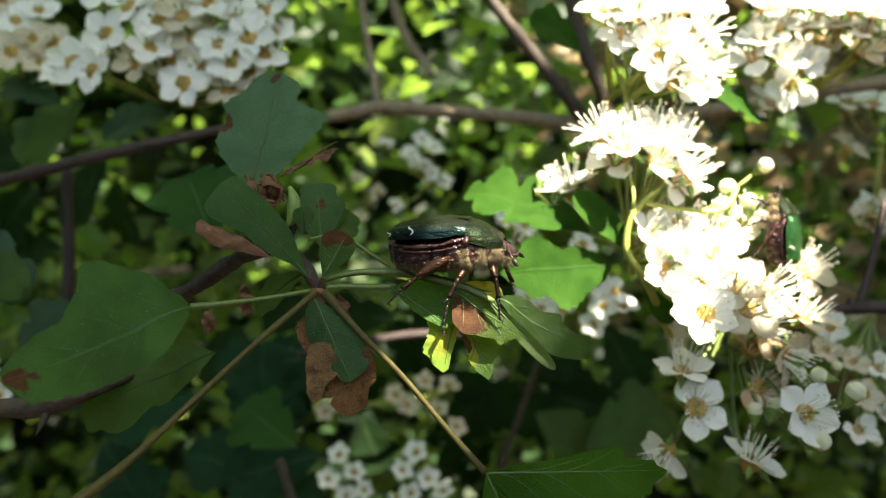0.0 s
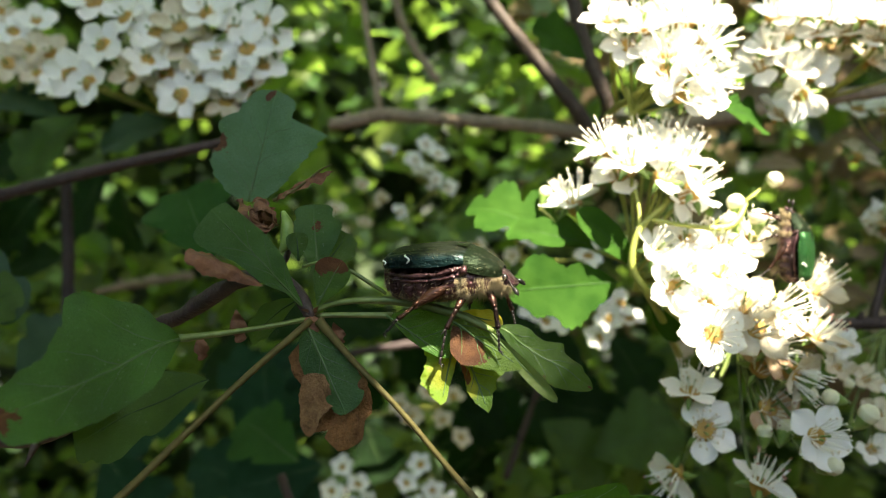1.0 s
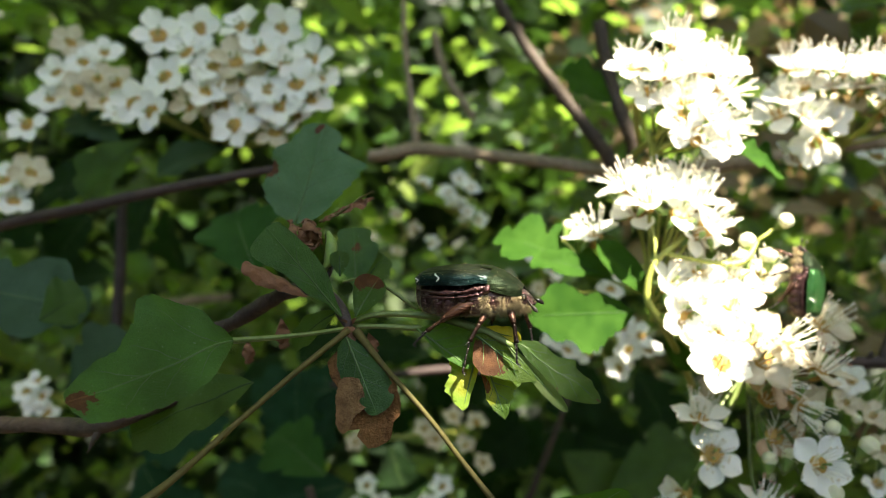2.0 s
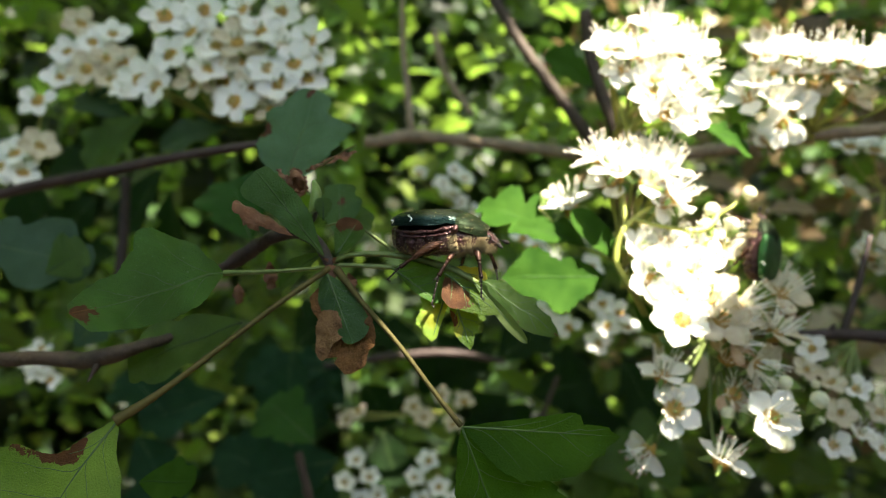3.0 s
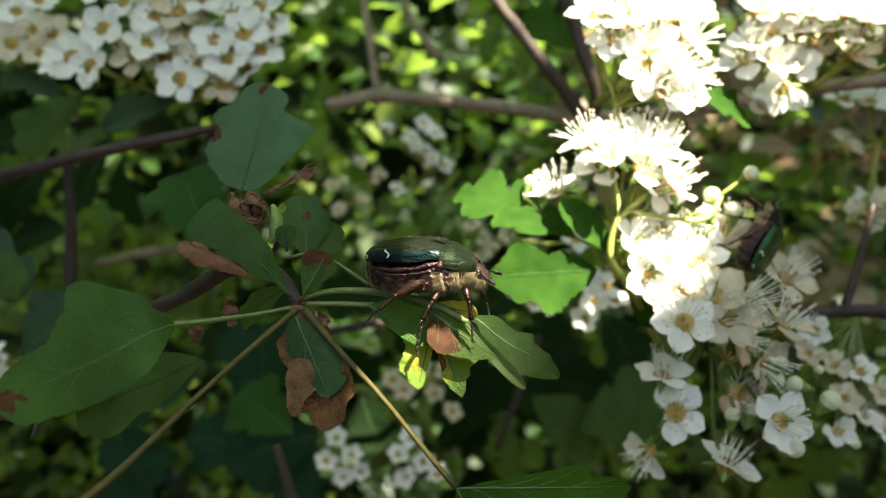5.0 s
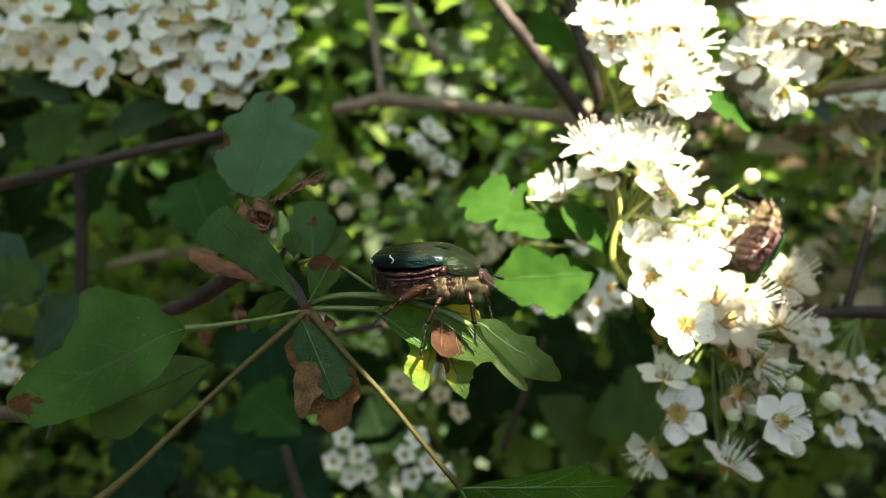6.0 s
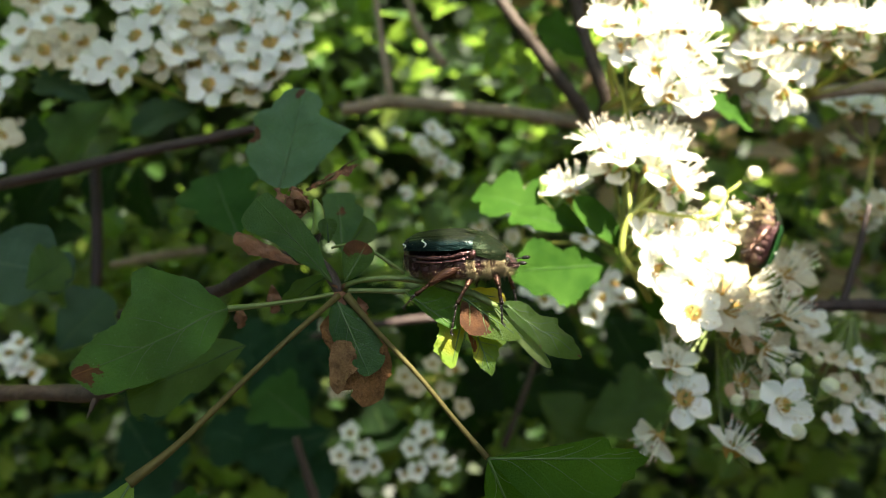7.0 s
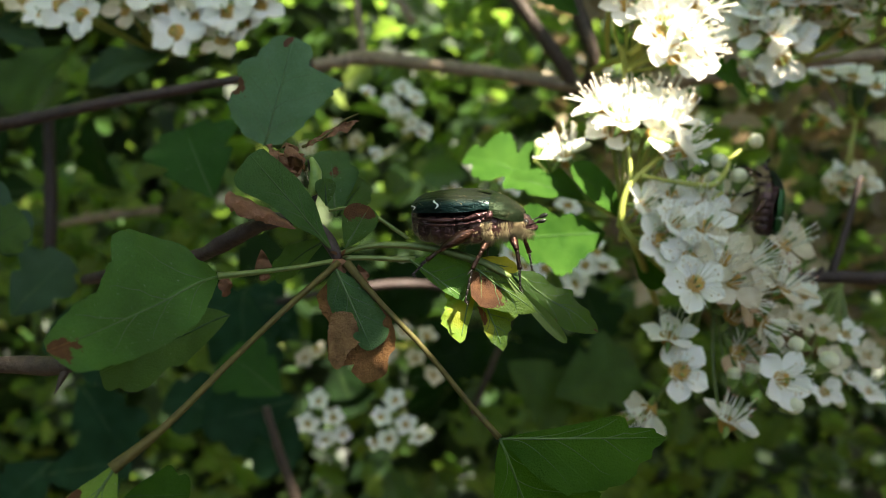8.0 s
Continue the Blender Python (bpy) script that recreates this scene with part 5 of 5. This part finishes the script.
part("stem", rod([(57.3, 108.5, 36.7), (52.5, 80.8, 34.4), (50.2, 60.9, 32.8), (52.7, 53.7, 35.7)], (0.9, 0.9, 0.8, 0.4), 8, 5), stalk_yellow, tall)
part("stem", rod([(52.5, 80.8, 33.7), (48.2, 68.0, 40.8), (45.8, 56.0, 44.9)], (0.6, 0.6, 0.4), 8, 5), stalk_yellow, tall)
shade = thing("shaded_leaves", mm((-80.8, 125.3, 39.0)), "dull dark hawthorn leaves under the blossom in shade", "leaves")
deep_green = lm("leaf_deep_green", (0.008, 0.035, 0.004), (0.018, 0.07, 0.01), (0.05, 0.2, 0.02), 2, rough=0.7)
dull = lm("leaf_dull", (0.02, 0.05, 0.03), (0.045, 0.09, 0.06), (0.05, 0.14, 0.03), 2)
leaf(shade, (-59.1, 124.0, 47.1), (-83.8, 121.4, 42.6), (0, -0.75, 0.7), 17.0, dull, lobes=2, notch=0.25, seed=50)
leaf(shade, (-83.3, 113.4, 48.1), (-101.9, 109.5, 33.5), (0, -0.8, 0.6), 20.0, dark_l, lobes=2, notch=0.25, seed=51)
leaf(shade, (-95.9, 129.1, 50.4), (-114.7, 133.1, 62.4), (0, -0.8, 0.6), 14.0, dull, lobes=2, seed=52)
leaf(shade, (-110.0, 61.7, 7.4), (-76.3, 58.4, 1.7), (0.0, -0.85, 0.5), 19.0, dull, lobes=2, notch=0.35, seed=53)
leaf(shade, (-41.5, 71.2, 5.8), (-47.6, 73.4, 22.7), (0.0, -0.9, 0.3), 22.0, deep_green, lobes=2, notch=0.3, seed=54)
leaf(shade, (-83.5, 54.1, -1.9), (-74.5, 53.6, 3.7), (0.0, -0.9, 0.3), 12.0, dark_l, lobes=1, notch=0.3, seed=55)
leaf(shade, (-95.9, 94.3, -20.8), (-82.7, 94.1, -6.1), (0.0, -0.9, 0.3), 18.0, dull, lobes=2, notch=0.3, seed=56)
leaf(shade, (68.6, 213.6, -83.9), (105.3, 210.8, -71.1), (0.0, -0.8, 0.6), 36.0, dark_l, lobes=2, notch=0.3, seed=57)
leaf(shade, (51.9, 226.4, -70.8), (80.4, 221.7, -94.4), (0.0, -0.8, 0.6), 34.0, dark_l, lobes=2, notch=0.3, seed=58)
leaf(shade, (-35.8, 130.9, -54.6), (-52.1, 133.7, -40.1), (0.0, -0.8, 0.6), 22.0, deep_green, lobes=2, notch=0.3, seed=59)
leaf(shade, (-48.0, 17.3, -40.0), (-37.9, 14.4, -38.8), (0.0, -0.7, 0.7), 9.0, lit, lobes=1, notch=0.3, seed=60)


inner = thing("shade_toned_leaves", mm((10, 262, -55)), "hawthorn leaves coloured nearly black as shade deep in the hedge", "leaves")
# near-black and teal tones hold the hedge's shade in the leaf colour
shade_black = lm("leaf_shade_black", (0.003, 0.011, 0.002), (0.008, 0.026, 0.005), (0.02, 0.07, 0.008), 2, rough=0.75, gloss_level=0.15)
shade_teal = lm("leaf_shade_teal", (0.006, 0.026, 0.011), (0.016, 0.055, 0.026), (0.02, 0.08, 0.02), 2, rough=0.7, gloss_level=0.15)
rnd = random.Random(77)
for x0, x1, y0, y1, z0, z1, count, tone in ((-75, 120, 235, 285, -100, -22, 26, shade_black), (-215, -120, 215, 265, 12, 62, 9, shade_black), (-150, -25, 185, 230, -105, -38, 17, shade_teal)):
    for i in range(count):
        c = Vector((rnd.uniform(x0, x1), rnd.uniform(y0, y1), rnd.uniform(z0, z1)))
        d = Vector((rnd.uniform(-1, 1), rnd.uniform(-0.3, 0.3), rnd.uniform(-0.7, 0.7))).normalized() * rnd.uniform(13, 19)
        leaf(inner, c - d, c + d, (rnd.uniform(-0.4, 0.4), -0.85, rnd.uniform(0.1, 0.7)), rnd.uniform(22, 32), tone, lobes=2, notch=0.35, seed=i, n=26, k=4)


def dry_place(rnd):
    x, y, z = 0.13 + 0.6 * rnd.rand(), 0.36 + 0.55 * rnd.rand(), 1.1 + 0.42 * rnd.rand()
    return (x, y, z) if noise.noise(Vector((x, y, z)) * 9.0) > 0.02 else None


dry_leaf = foliage_material("dry_leaf", ((0.07, 0.045, 0.024), (0.40, 0.29, 0.17), (0.55, 0.46, 0.3)), (0.3, 0.2, 0.1), 0.25)
leaf_cloud("dry_foliage", "brown dry leaves caught in the hedge", 2600, dry_place, 0.024, dry_leaf, 31)

# ---- rose chafers: head along +x, back along +z, in millimetres ----
shell = chitin("wing_case_green", (0.002, 0.011, 0.011), (0.005, 0.021, 0.017), 0.36, 0.6, 3200, depth=0.00028, coat=0.1, back=(0.008, 0.012, 0.005))
shell_bright = chitin("wing_case_leaf_green", (0.010, 0.055, 0.012), (0.022, 0.085, 0.020), 0.4, 0.5, 3200, depth=0.00028, coat=0.12)
shield = chitin("pronotum_green", (0.004, 0.010, 0.003), (0.010, 0.018, 0.005), 0.5, 0.7, 4500, depth=0.00022, coat=0.0)
copper = chitin("underside_copper", (0.022, 0.011, 0.013), (0.10, 0.045, 0.045), 0.36, 0.7, 1100, depth=0.0004)
leg_dark = chitin("leg_bronze", (0.012, 0.008, 0.007), (0.09, 0.04, 0.025), 0.26, 0.8, 1800, depth=0.0003)
foot_black = chitin("foot_black", (0.01, 0.009, 0.008), (0.03, 0.022, 0.02), 0.35, 0.2, 2200)
hair_tan = solid("hair_tan", (0.30, 0.22, 0.11), (0.52, 0.40, 0.23), 0.6, 900, relief=0.0)
chalk = solid("white_mark", (0.75, 0.75, 0.72), (0.85, 0.85, 0.82), 0.6, 2000)
eye_black = chitin("eye_black", (0.006, 0.006, 0.006), (0.02, 0.015, 0.012), 0.15, 0.0, 6000)


def table(x, rows):
    """Straight-line reading of (x, a, b, c) rows."""
    return [float(np.interp(x, [r[0] for r in rows], [r[i] for r in rows])) for i in range(1, len(rows[0]))]


CASE = ((-8.7, 1.6, 5.7, 4.8), (-8.4, 2.9, 6.4, 4.6), (-7.4, 3.9, 6.95, 4.6), (-5.0, 4.5, 7.3, 4.7), (-2.5, 4.8, 7.5, 4.75), (0.0, 4.7, 7.55, 4.9), (1.6, 4.5, 7.4, 5.2), (2.9, 4.1, 7.15, 5.3))
COLLAR = ((2.7, 4.2, 7.2, 4.6), (3.6, 4.25, 7.05, 4.3), (4.8, 3.9, 6.55, 3.9), (6.0, 3.1, 5.8, 3.5), (7.0, 2.2, 5.2, 3.2), (7.5, 1.5, 4.6, 3.3))
BELLY = ((-9.0, 0.8, 4.6, 3.4), (-8.6, 2.2, 5.0, 1.5), (-7.5, 3.5, 5.2, 0.5), (-5.0, 4.3, 5.2, 0.0), (-2.0, 4.6, 5.4, 0.0), (1.0, 4.4, 5.6, 0.3), (3.5, 3.9, 5.4, 0.8), (5.5, 3.0, 4.8, 1.3), (7.2, 1.8, 4.2, 2.0))


def dome(rows, x, th, p=0.44):
    w, top, edge = table(x, rows)
    return Vector((x, w * math.sin(th) ** p if th >= 0 else -w * math.sin(-th) ** p, edge + (top - edge) * max(0.0, math.cos(th)) ** p))


def sheet(bm, fn, n, k):
    grid = [[bm.verts.new(fn(i / n, j / k)) for j in range(k + 1)] for i in range(n + 1)]
    for i in range(n):
        for j in range(k):
            bm.faces.new((grid[i][j], grid[i + 1][j], grid[i + 1][j + 1], grid[i][j + 1]))
    return bm


def beetle(m, label, shell, size=0.00094):
    """Body in its own space, then moved as one: m is its first pose."""
    body = thing("rose_chafer", (0, 0, 0), label, "beetle")

    def put(name, bm, material, parent=body, note="", joint=None):
        bmesh.ops.scale(bm, vec=(size, size, size), verts=bm.verts)
        bmesh.ops.recalc_face_normals(bm, faces=bm.faces)
        return part(name, bm, material, parent, note, None if joint is None else Vector(joint) * size)

    for sgn in (-1, 1):
        def case(u, v, sgn=sgn):
            x = -8.6 + u * 11.5
            th = sgn * (0.0 + v * 1.53)
            p = dome(CASE, x, th)
            ridge = 0.10 * math.exp(-((v - 0.42) / 0.07) ** 2) * math.sin(math.pi * min(1, max(0, u * 1.1)))
            p.z += 0.05 * math.sin(v * 44) * (1 if v < 0.45 else 0)
            p.z += ridge - 0.12 * math.exp(-((v - 0.28) / 0.1) ** 2)
            p.z += 0.22 * math.exp(-((u - 0.88) / 0.05) ** 2 - ((v - 0.8) / 0.25) ** 2)
            return p
        wing = put("wing_case", sheet(bmesh.new(), case, 44, 22), shell, note="metallic blue-green wing case")
        for x0, dz, ln in ((-4.6, 0, 1.0), (-8.1, 0.1, 0.7)):
            th = sgn * 1.08
            c = [dome(CASE, x0 + 0.35 * math.sin(i * 1.4), sgn * (1.40 - 0.17 * i * ln)) + Vector((0, sgn * 0.05, 0.05)) for i in range(5)]
            if ln > 0.4:
                put("white_mark", tube(bmesh.new(), c, [0.06, 0.15 * ln, 0.09, 0.14 * ln, 0.03], 6, 3), chalk, wing)
    put("scutellum", sheet(bmesh.new(), lambda u, v: Vector((0.6 + 2.3 * u, (v - 0.5) * 2.4 * u, 7.72 + 0.06 * math.sin(v * 3.14) - 0.2 * u)), 6, 6), shield)
    put("pronotum", sheet(bmesh.new(), lambda u, v: dome(COLLAR, 2.7 + 4.8 * u, (v - 0.5) * 3.04, 0.66), 26, 34), shield, note="bronze-green pitted neck shield")

    def ring(u, v):
        x = -9.0 + 16.2 * u
        w, top, low = table(x, BELLY)
        a = 2 * math.pi * v
        seg = 1 - 0.1 * abs(math.sin((x + 9) * 1.6 + math.cos(a) * 0.5)) ** 6 if x < 0 else 1.0
        c, s = math.cos(a), math.sin(a)
        y = w * seg * math.copysign(abs(s) ** 0.75, s)
        z = (top + low) / 2 + (top - low) / 2 * math.copysign(abs(c) ** 0.75, c) * seg
        return Vector((x, y, z))
    put("abdomen", sheet(bmesh.new(), ring, 60, 36), copper, note="dark coppery hairy underside")
    for sgn in (-1, 1):
        for dz, dy, r in ((0.85, 0.03, 0.32), (0.15, 0.07, 0.2)):
            plate = [Vector((-8.0 - dz * 0.3, sgn * (2.9 + dy), 3.7 + dz * 0.8)), Vector((-6.5, sgn * (4.0 + dy), 3.5 + dz)), Vector((-3.5, sgn * (4.5 + dy), 3.45 + dz)), Vector((-0.5, sgn * (4.55 + dy), 3.65 + dz)), Vector((1.4, sgn * (4.3 + dy), 4.1 + dz)), Vector((2.6, sgn * (3.9 + dy), 4.4 + dz))]
            put("side_plate", tube(bmesh.new(), plate, [0.1, r * 0.6, r, r * 0.7, r * 1.3, 0.2], 10, 9, 0.9, int(dz * 9)), copper)
        put("shoulder", tube(bmesh.new(), [(2.2, sgn * 4.0, 4.2), (2.9, sgn * 4.25, 4.9), (3.1, sgn * 4.2, 5.6)], [0.3, 0.55, 0.25], 8, 4), copper)
    # head
    head = put("head", sheet(bmesh.new(), lambda u, v: Vector((7.0 + 2.0 * u, (1.45 - 0.5 * u * u) * math.copysign(abs(math.sin(2 * math.pi * v)) ** 0.7, math.sin(2 * math.pi * v)),
                                                              3.4 - 1.1 * u + (1.05 - 0.75 * u ** 3) * math.copysign(abs(math.cos(2 * math.pi * v)) ** 0.7, math.cos(2 * math.pi * v)))), 12, 24), copper, joint=(7.0, 0, 3.4))
    put("clypeus", tube(bmesh.new(), [(8.6, -1.0, 2.35), (9.0, -0.5, 2.2), (9.05, 0.5, 2.2), (8.6, 1.0, 2.35)], [0.25, 0.3, 0.3, 0.25], 6, 3), copper, head)
    feelers = []
    for sgn in (-1, 1):
        b = bmesh.new()
        bmesh.ops.create_uvsphere(b, u_segments=12, v_segments=8, radius=0.52)
        bmesh.ops.translate(b, verts=b.verts, vec=(7.7, sgn * 1.42, 3.35))
        put("eye", b, eye_black, head)
        j = (8.3, sgn * 1.2, 2.9)
        b = tube(bmesh.new(), [j, (8.9, sgn * 1.6, 3.05), (9.5, sgn * 1.75, 3.15)], [0.16, 0.11, 0.12], 6, 3)
        f = put("antenna", b, foot_black, body, joint=j)
        b = tube(bmesh.new(), [(9.4, sgn * 1.72, 3.12), (9.75, sgn * 1.8, 3.2), (10.3, sgn * 1.9, 3.28), (10.75, sgn * 1.95, 3.32)], [0.12, 0.3, 0.32, 0.1], 8, 4)
        put("club", b, foot_black, f)
        feelers.append(f)
    # legs: hip, knee, ankle, toe for the viewer's side; the far side mirrors them with a small shift
    legs = {"hind": ((0.9, 3.6, 2.9), (-3.9, 5.0, 0.2), (-6.0, 5.4, -1.3), (-8.1, 5.8, -3.4)),
            "middle": ((2.8, 2.2, 1.6), (1.8, 4.6, -0.1), (0.5, 5.6, -2.5), (-0.6, 5.9, -7.2)),
            "front": ((5.6, 1.6, 1.8), (6.6, 3.2, -0.3), (7.0, 3.6, -3.0), (7.0, 3.5, -6.1))}
    for name, (hip, knee, ankle, toe) in legs.items():
        for sgn in (-1, 1):
            dx = 0.0 if sgn < 0 else {"hind": 1.0, "middle": 1.3, "front": 1.2}[name]
            q = [Vector((p[0] + dx * i / 3, sgn * p[1], p[2] + (0.25 * i if sgn > 0 else 0))) for i, p in enumerate((hip, knee, ankle, toe))]
            leg = put(name + "_leg", tube(bmesh.new(), [q[0], q[0].lerp(q[1], 0.5) + Vector((0, 0, 0.15)), q[1]], [0.65, 0.6, 0.36] if name != "hind" else [0.75, 0.9, 0.42], 10, 4), leg_dark, joint=q[0])
            put("shin", tube(bmesh.new(), [q[1], q[1].lerp(q[2], 0.5), q[2]], [0.28, 0.3, 0.38], 8, 4, 0.3), leg_dark, leg)
            b = bmesh.new()
            for i in range(2):
                s = q[2] + Vector((0, (-1) ** i * 0.3, 0))
                tube(b, [s, s + (q[2] - q[1]).normalized() * 0.4 + Vector((-0.15, (-1) ** i * 0.15, 0)), s + (q[2] - q[1]).normalized() * 0.8 + Vector((-0.3, (-1) ** i * 0.2, 0))], [0.14, 0.1, 0.03], 5, 2)
            put("spur", b, foot_black, leg)
            b = bmesh.new()
            n = 5
            for i in range(n):
                s, e = q[2].lerp(q[3], i / n), q[2].lerp(q[3], (i + 1) / n)
                tube(b, [s, s.lerp(e, 0.75), e], [0.12, 0.22, 0.13], 6, 2)
            for i in (-1, 1):
                tube(b, [q[3], q[3] + Vector((0.35, 0.3 * i, -0.15)), q[3] + Vector((0.45, 0.5 * i, -0.55))], [0.12, 0.09, 0.02], 5, 2)
            put("foot", b, foot_black, leg)
    # hair
    rnd = random.Random(3)
    b = bmesh.new()
    for i in range(5000):
        if i < 4000:
            x = rnd.choice((2.4, 2.7, 4.9, 6.5, 6.8)) + rnd.gauss(0, 0.38)
            a = rnd.uniform(0.2, 0.8)
            ln = rnd.uniform(0.4, 1.3) * (1.0 if x > 4 else 0.75)
        elif i < 4400:
            x, a, ln = rnd.uniform(6.6, 7.2), rnd.random(), rnd.uniform(0.5, 1.2)
        else:
            x, a, ln = rnd.uniform(-8.9, 1.5), rnd.uniform(0.22, 0.78), rnd.uniform(0.2, 0.5)
        p = ring((x + 9.0) / 16.2, a)
        if 4000 <= i < 4400:
            p = Vector((rnd.uniform(6.8, 8.5), rnd.uniform(-1.4, 1.4), rnd.uniform(1.2, 2.6)))
        c = Vector((x, 0, 3.0))
        d = (p - c).normalized() + Vector((rnd.uniform(-0.5, 0.7), rnd.uniform(-0.4, 0.4), rnd.uniform(-0.7, 0.2)))
        if x < 1.5:
            d += Vector((-1.2, 0, 0))
        d.normalize()
        s = d.orthogonal().normalized() * 0.03
        t = d.cross(s)
        e = p + d * ln + Vector((0, 0, -0.25 * ln))
        m1 = p + d * ln * 0.55
        v = [b.verts.new(w) for w in (p + s, p - s * 0.5 + t, p - s * 0.5 - t, e)]
        for tri in ((0, 1, 3), (1, 2, 3), (2, 0, 3)):
            b.faces.new([v[w] for w in tri])
    for i in range(150):
        back = rnd.random() < 0.65
        p = dome(CASE, rnd.uniform(-8.3, 2.8), rnd.choice((-1, 1)) * rnd.uniform(0.02, 1.2)) if back else dome(COLLAR, rnd.uniform(2.8, 7.4), rnd.uniform(-1.4, 1.4), 0.66)
        d = Vector((-0.8 if back else 0.5, rnd.uniform(-0.5, 0.5), rnd.uniform(0.2, 0.9))).normalized()
        s = d.orthogonal().normalized() * 0.016
        t = d.cross(s)
        v = [b.verts.new(w) for w in (p + s, p - s * 0.5 + t, p - s * 0.5 - t, p + d * rnd.uniform(0.12, 0.34))]
        for tri in ((0, 1, 3), (1, 2, 3), (2, 0, 3)):
            b.faces.new([v[w] for w in tri])
    tagged(put("hair", b, hair_tan, body, "fine tan hairs"), kind="stuff")
    body.matrix_basis = m
    return body, feelers


def frame_of(tail, head, back):
    """The pose of a beetle whose belly line runs from tail to head (mm places) with its back towards that way."""
    a, b = mm(tail), mm(head)
    X = (b - a).normalized()
    Z = Vector(back)
    Z = (Z - X * Z.dot(X)).normalized()
    Y = Z.cross(X)
    r = Matrix((X, Y, Z)).transposed().to_4x4()
    return Matrix.Translation((a + b) / 2) @ r


main_pose = frame_of((-2.4, 3.4, -2.0), (13.9, -1.5, -3.1), (0.03, -0.2, 1))
chafer, feelers = beetle(main_pose, "green metallic rose chafer beetle standing on a hawthorn leaf", shell)


def climbing(x, z, lean, back):
    """The pose of the beetle on the blossom: the middle of its body, how far its head leans aside in degrees, and where its back turns."""
    axis = Vector((math.sin(radians(lean)), 0.02, math.cos(radians(lean))))
    mid = Vector((x, 44.0, z)) - Vector(back).normalized() * 2.9
    return frame_of(mid - axis * 8, mid + axis * 8, back)


second_rows = [(t, climbing(x, z, lean, back)) for t, x, z, lean, back in (
    (0.0, 72.8, -0.4, 3, (0.85, -0.7, 0.0)), (1.0, 73.2, -0.2, 3, (0.85, -0.7, 0.0)), (1.6, 73.8, 0.0, 4, (0.85, -0.7, 0.0)), (2.8, 73.5, -0.1, 8, (0.7, -0.8, -0.1)), (3.2, 72.6, 0.4, 8, (0.65, -0.8, -0.1)),
    (3.6, 72.2, -0.2, 16, (0.6, -0.85, -0.15)), (4.0, 72.8, -0.6, 20, (0.55, -0.85, -0.2)), (4.7, 72.4, -0.4, 34, (0.5, -0.85, -0.35)), (5.3, 72.2, -0.1, 28, (0.9, -0.2, -0.4)), (5.8, 71.9, 0.1, 26, (0.85, 0.35, -0.4)),
    (6.2, 72.0, 0.4, 32, (0.8, 0.3, -0.45)), (6.6, 71.0, -0.2, 34, (0.8, 0.2, -0.45)), (7.0, 71.7, 0.0, 20, (0.95, 0.0, -0.3)), (7.3, 72.3, 1.2, 6, (1, -0.3, -0.05)), (7.6, 72.1, 1.6, 5, (1, -0.4, 0.0)), (8.0, 72.4, 0.6, 5, (1, -0.4, 0.0)))]
second, feelers_2 = beetle(second_rows[0][1], "bright green rose chafer beetle climbing head up on white blossom", shell_bright, 0.0008)


def motions():
    walk(chafer, [(0.0, main_pose), (7.0, main_pose), (7.6, main_pose @ pose(0.0001, 0, 0.0001, 0, -0.5, 0)), (8.0, main_pose @ pose(0.0003, 0, 0.0006, 0, -1.5, 0))])
    for i, f in enumerate(feelers):
        j = f.matrix_basis.copy()
        s = 1 if i else -1
        fold = [(0.0, 55, 40), (1.5, 50, 35), (4.5, 25, 20), (5.5, 40, 30), (6.5, 20, 10), (7.0, 5, 0), (7.5, 0, 0), (8.0, -12, -5)]
        walk(f, [(t, j @ pose(0, 0, 0, 0, a * (0.9 if i else 1.0), s * b * 0.6)) for t, a, b in fold])
    walk(second, second_rows)
    # the unseen boughs shift here only to move their shade
    edge = [(0.0, 76), (1.5, 73), (2.2, 68), (2.8, 64), (3.0, 63), (3.5, 60), (4.0, 54), (4.5, 49), (4.7, 47), (5.3, 60), (5.8, 70), (6.5, 69), (7.0, 65), (7.5, 61), (7.8, 51), (8.0, 34)]
    b0 = swaying_shade_bough.matrix_basis.copy()
    walk(swaying_shade_bough, [(t, Matrix.Translation((x * 0.001, 0, 0)) @ b0) for t, x in edge])
    b2 = drifting_shade_bough.matrix_basis.copy()
    drift = [(0.0, 120), (7.3, 120), (7.6, 100), (7.8, 55), (7.9, 25), (8.0, 4)]
    walk(drifting_shade_bough, [(t, Matrix.Translation((x * 0.001, 0, 0)) @ b2) for t, x in drift])
    b3 = near_shade_bough.matrix_basis.copy()
    breath = [(0.0, 0), (1.5, 0), (2.8, -4), (4.0, -4), (4.5, -3), (5.8, -1), (7.3, -1), (7.7, 2), (8.0, 7)]
    walk(near_shade_bough, [(t, Matrix.Translation((0, y * 0.001, 0)) @ b3) for t, y in breath])
    b1 = low_shade_bough.matrix_basis.copy()
    gust = [(0.0, 0.0), (1.5, 0.0), (2.1, 0.3), (2.8, 1.0), (3.1, 1.0), (3.5, 0.75), (4.0, 0.3), (4.5, 0.0), (6.0, 0.0), (8.0, 0.0)]
    walk(low_shade_bough, [(t, Matrix.Translation((0.012 * k, -0.021 * k, 0)) @ b1) for t, k in gust])


motions()
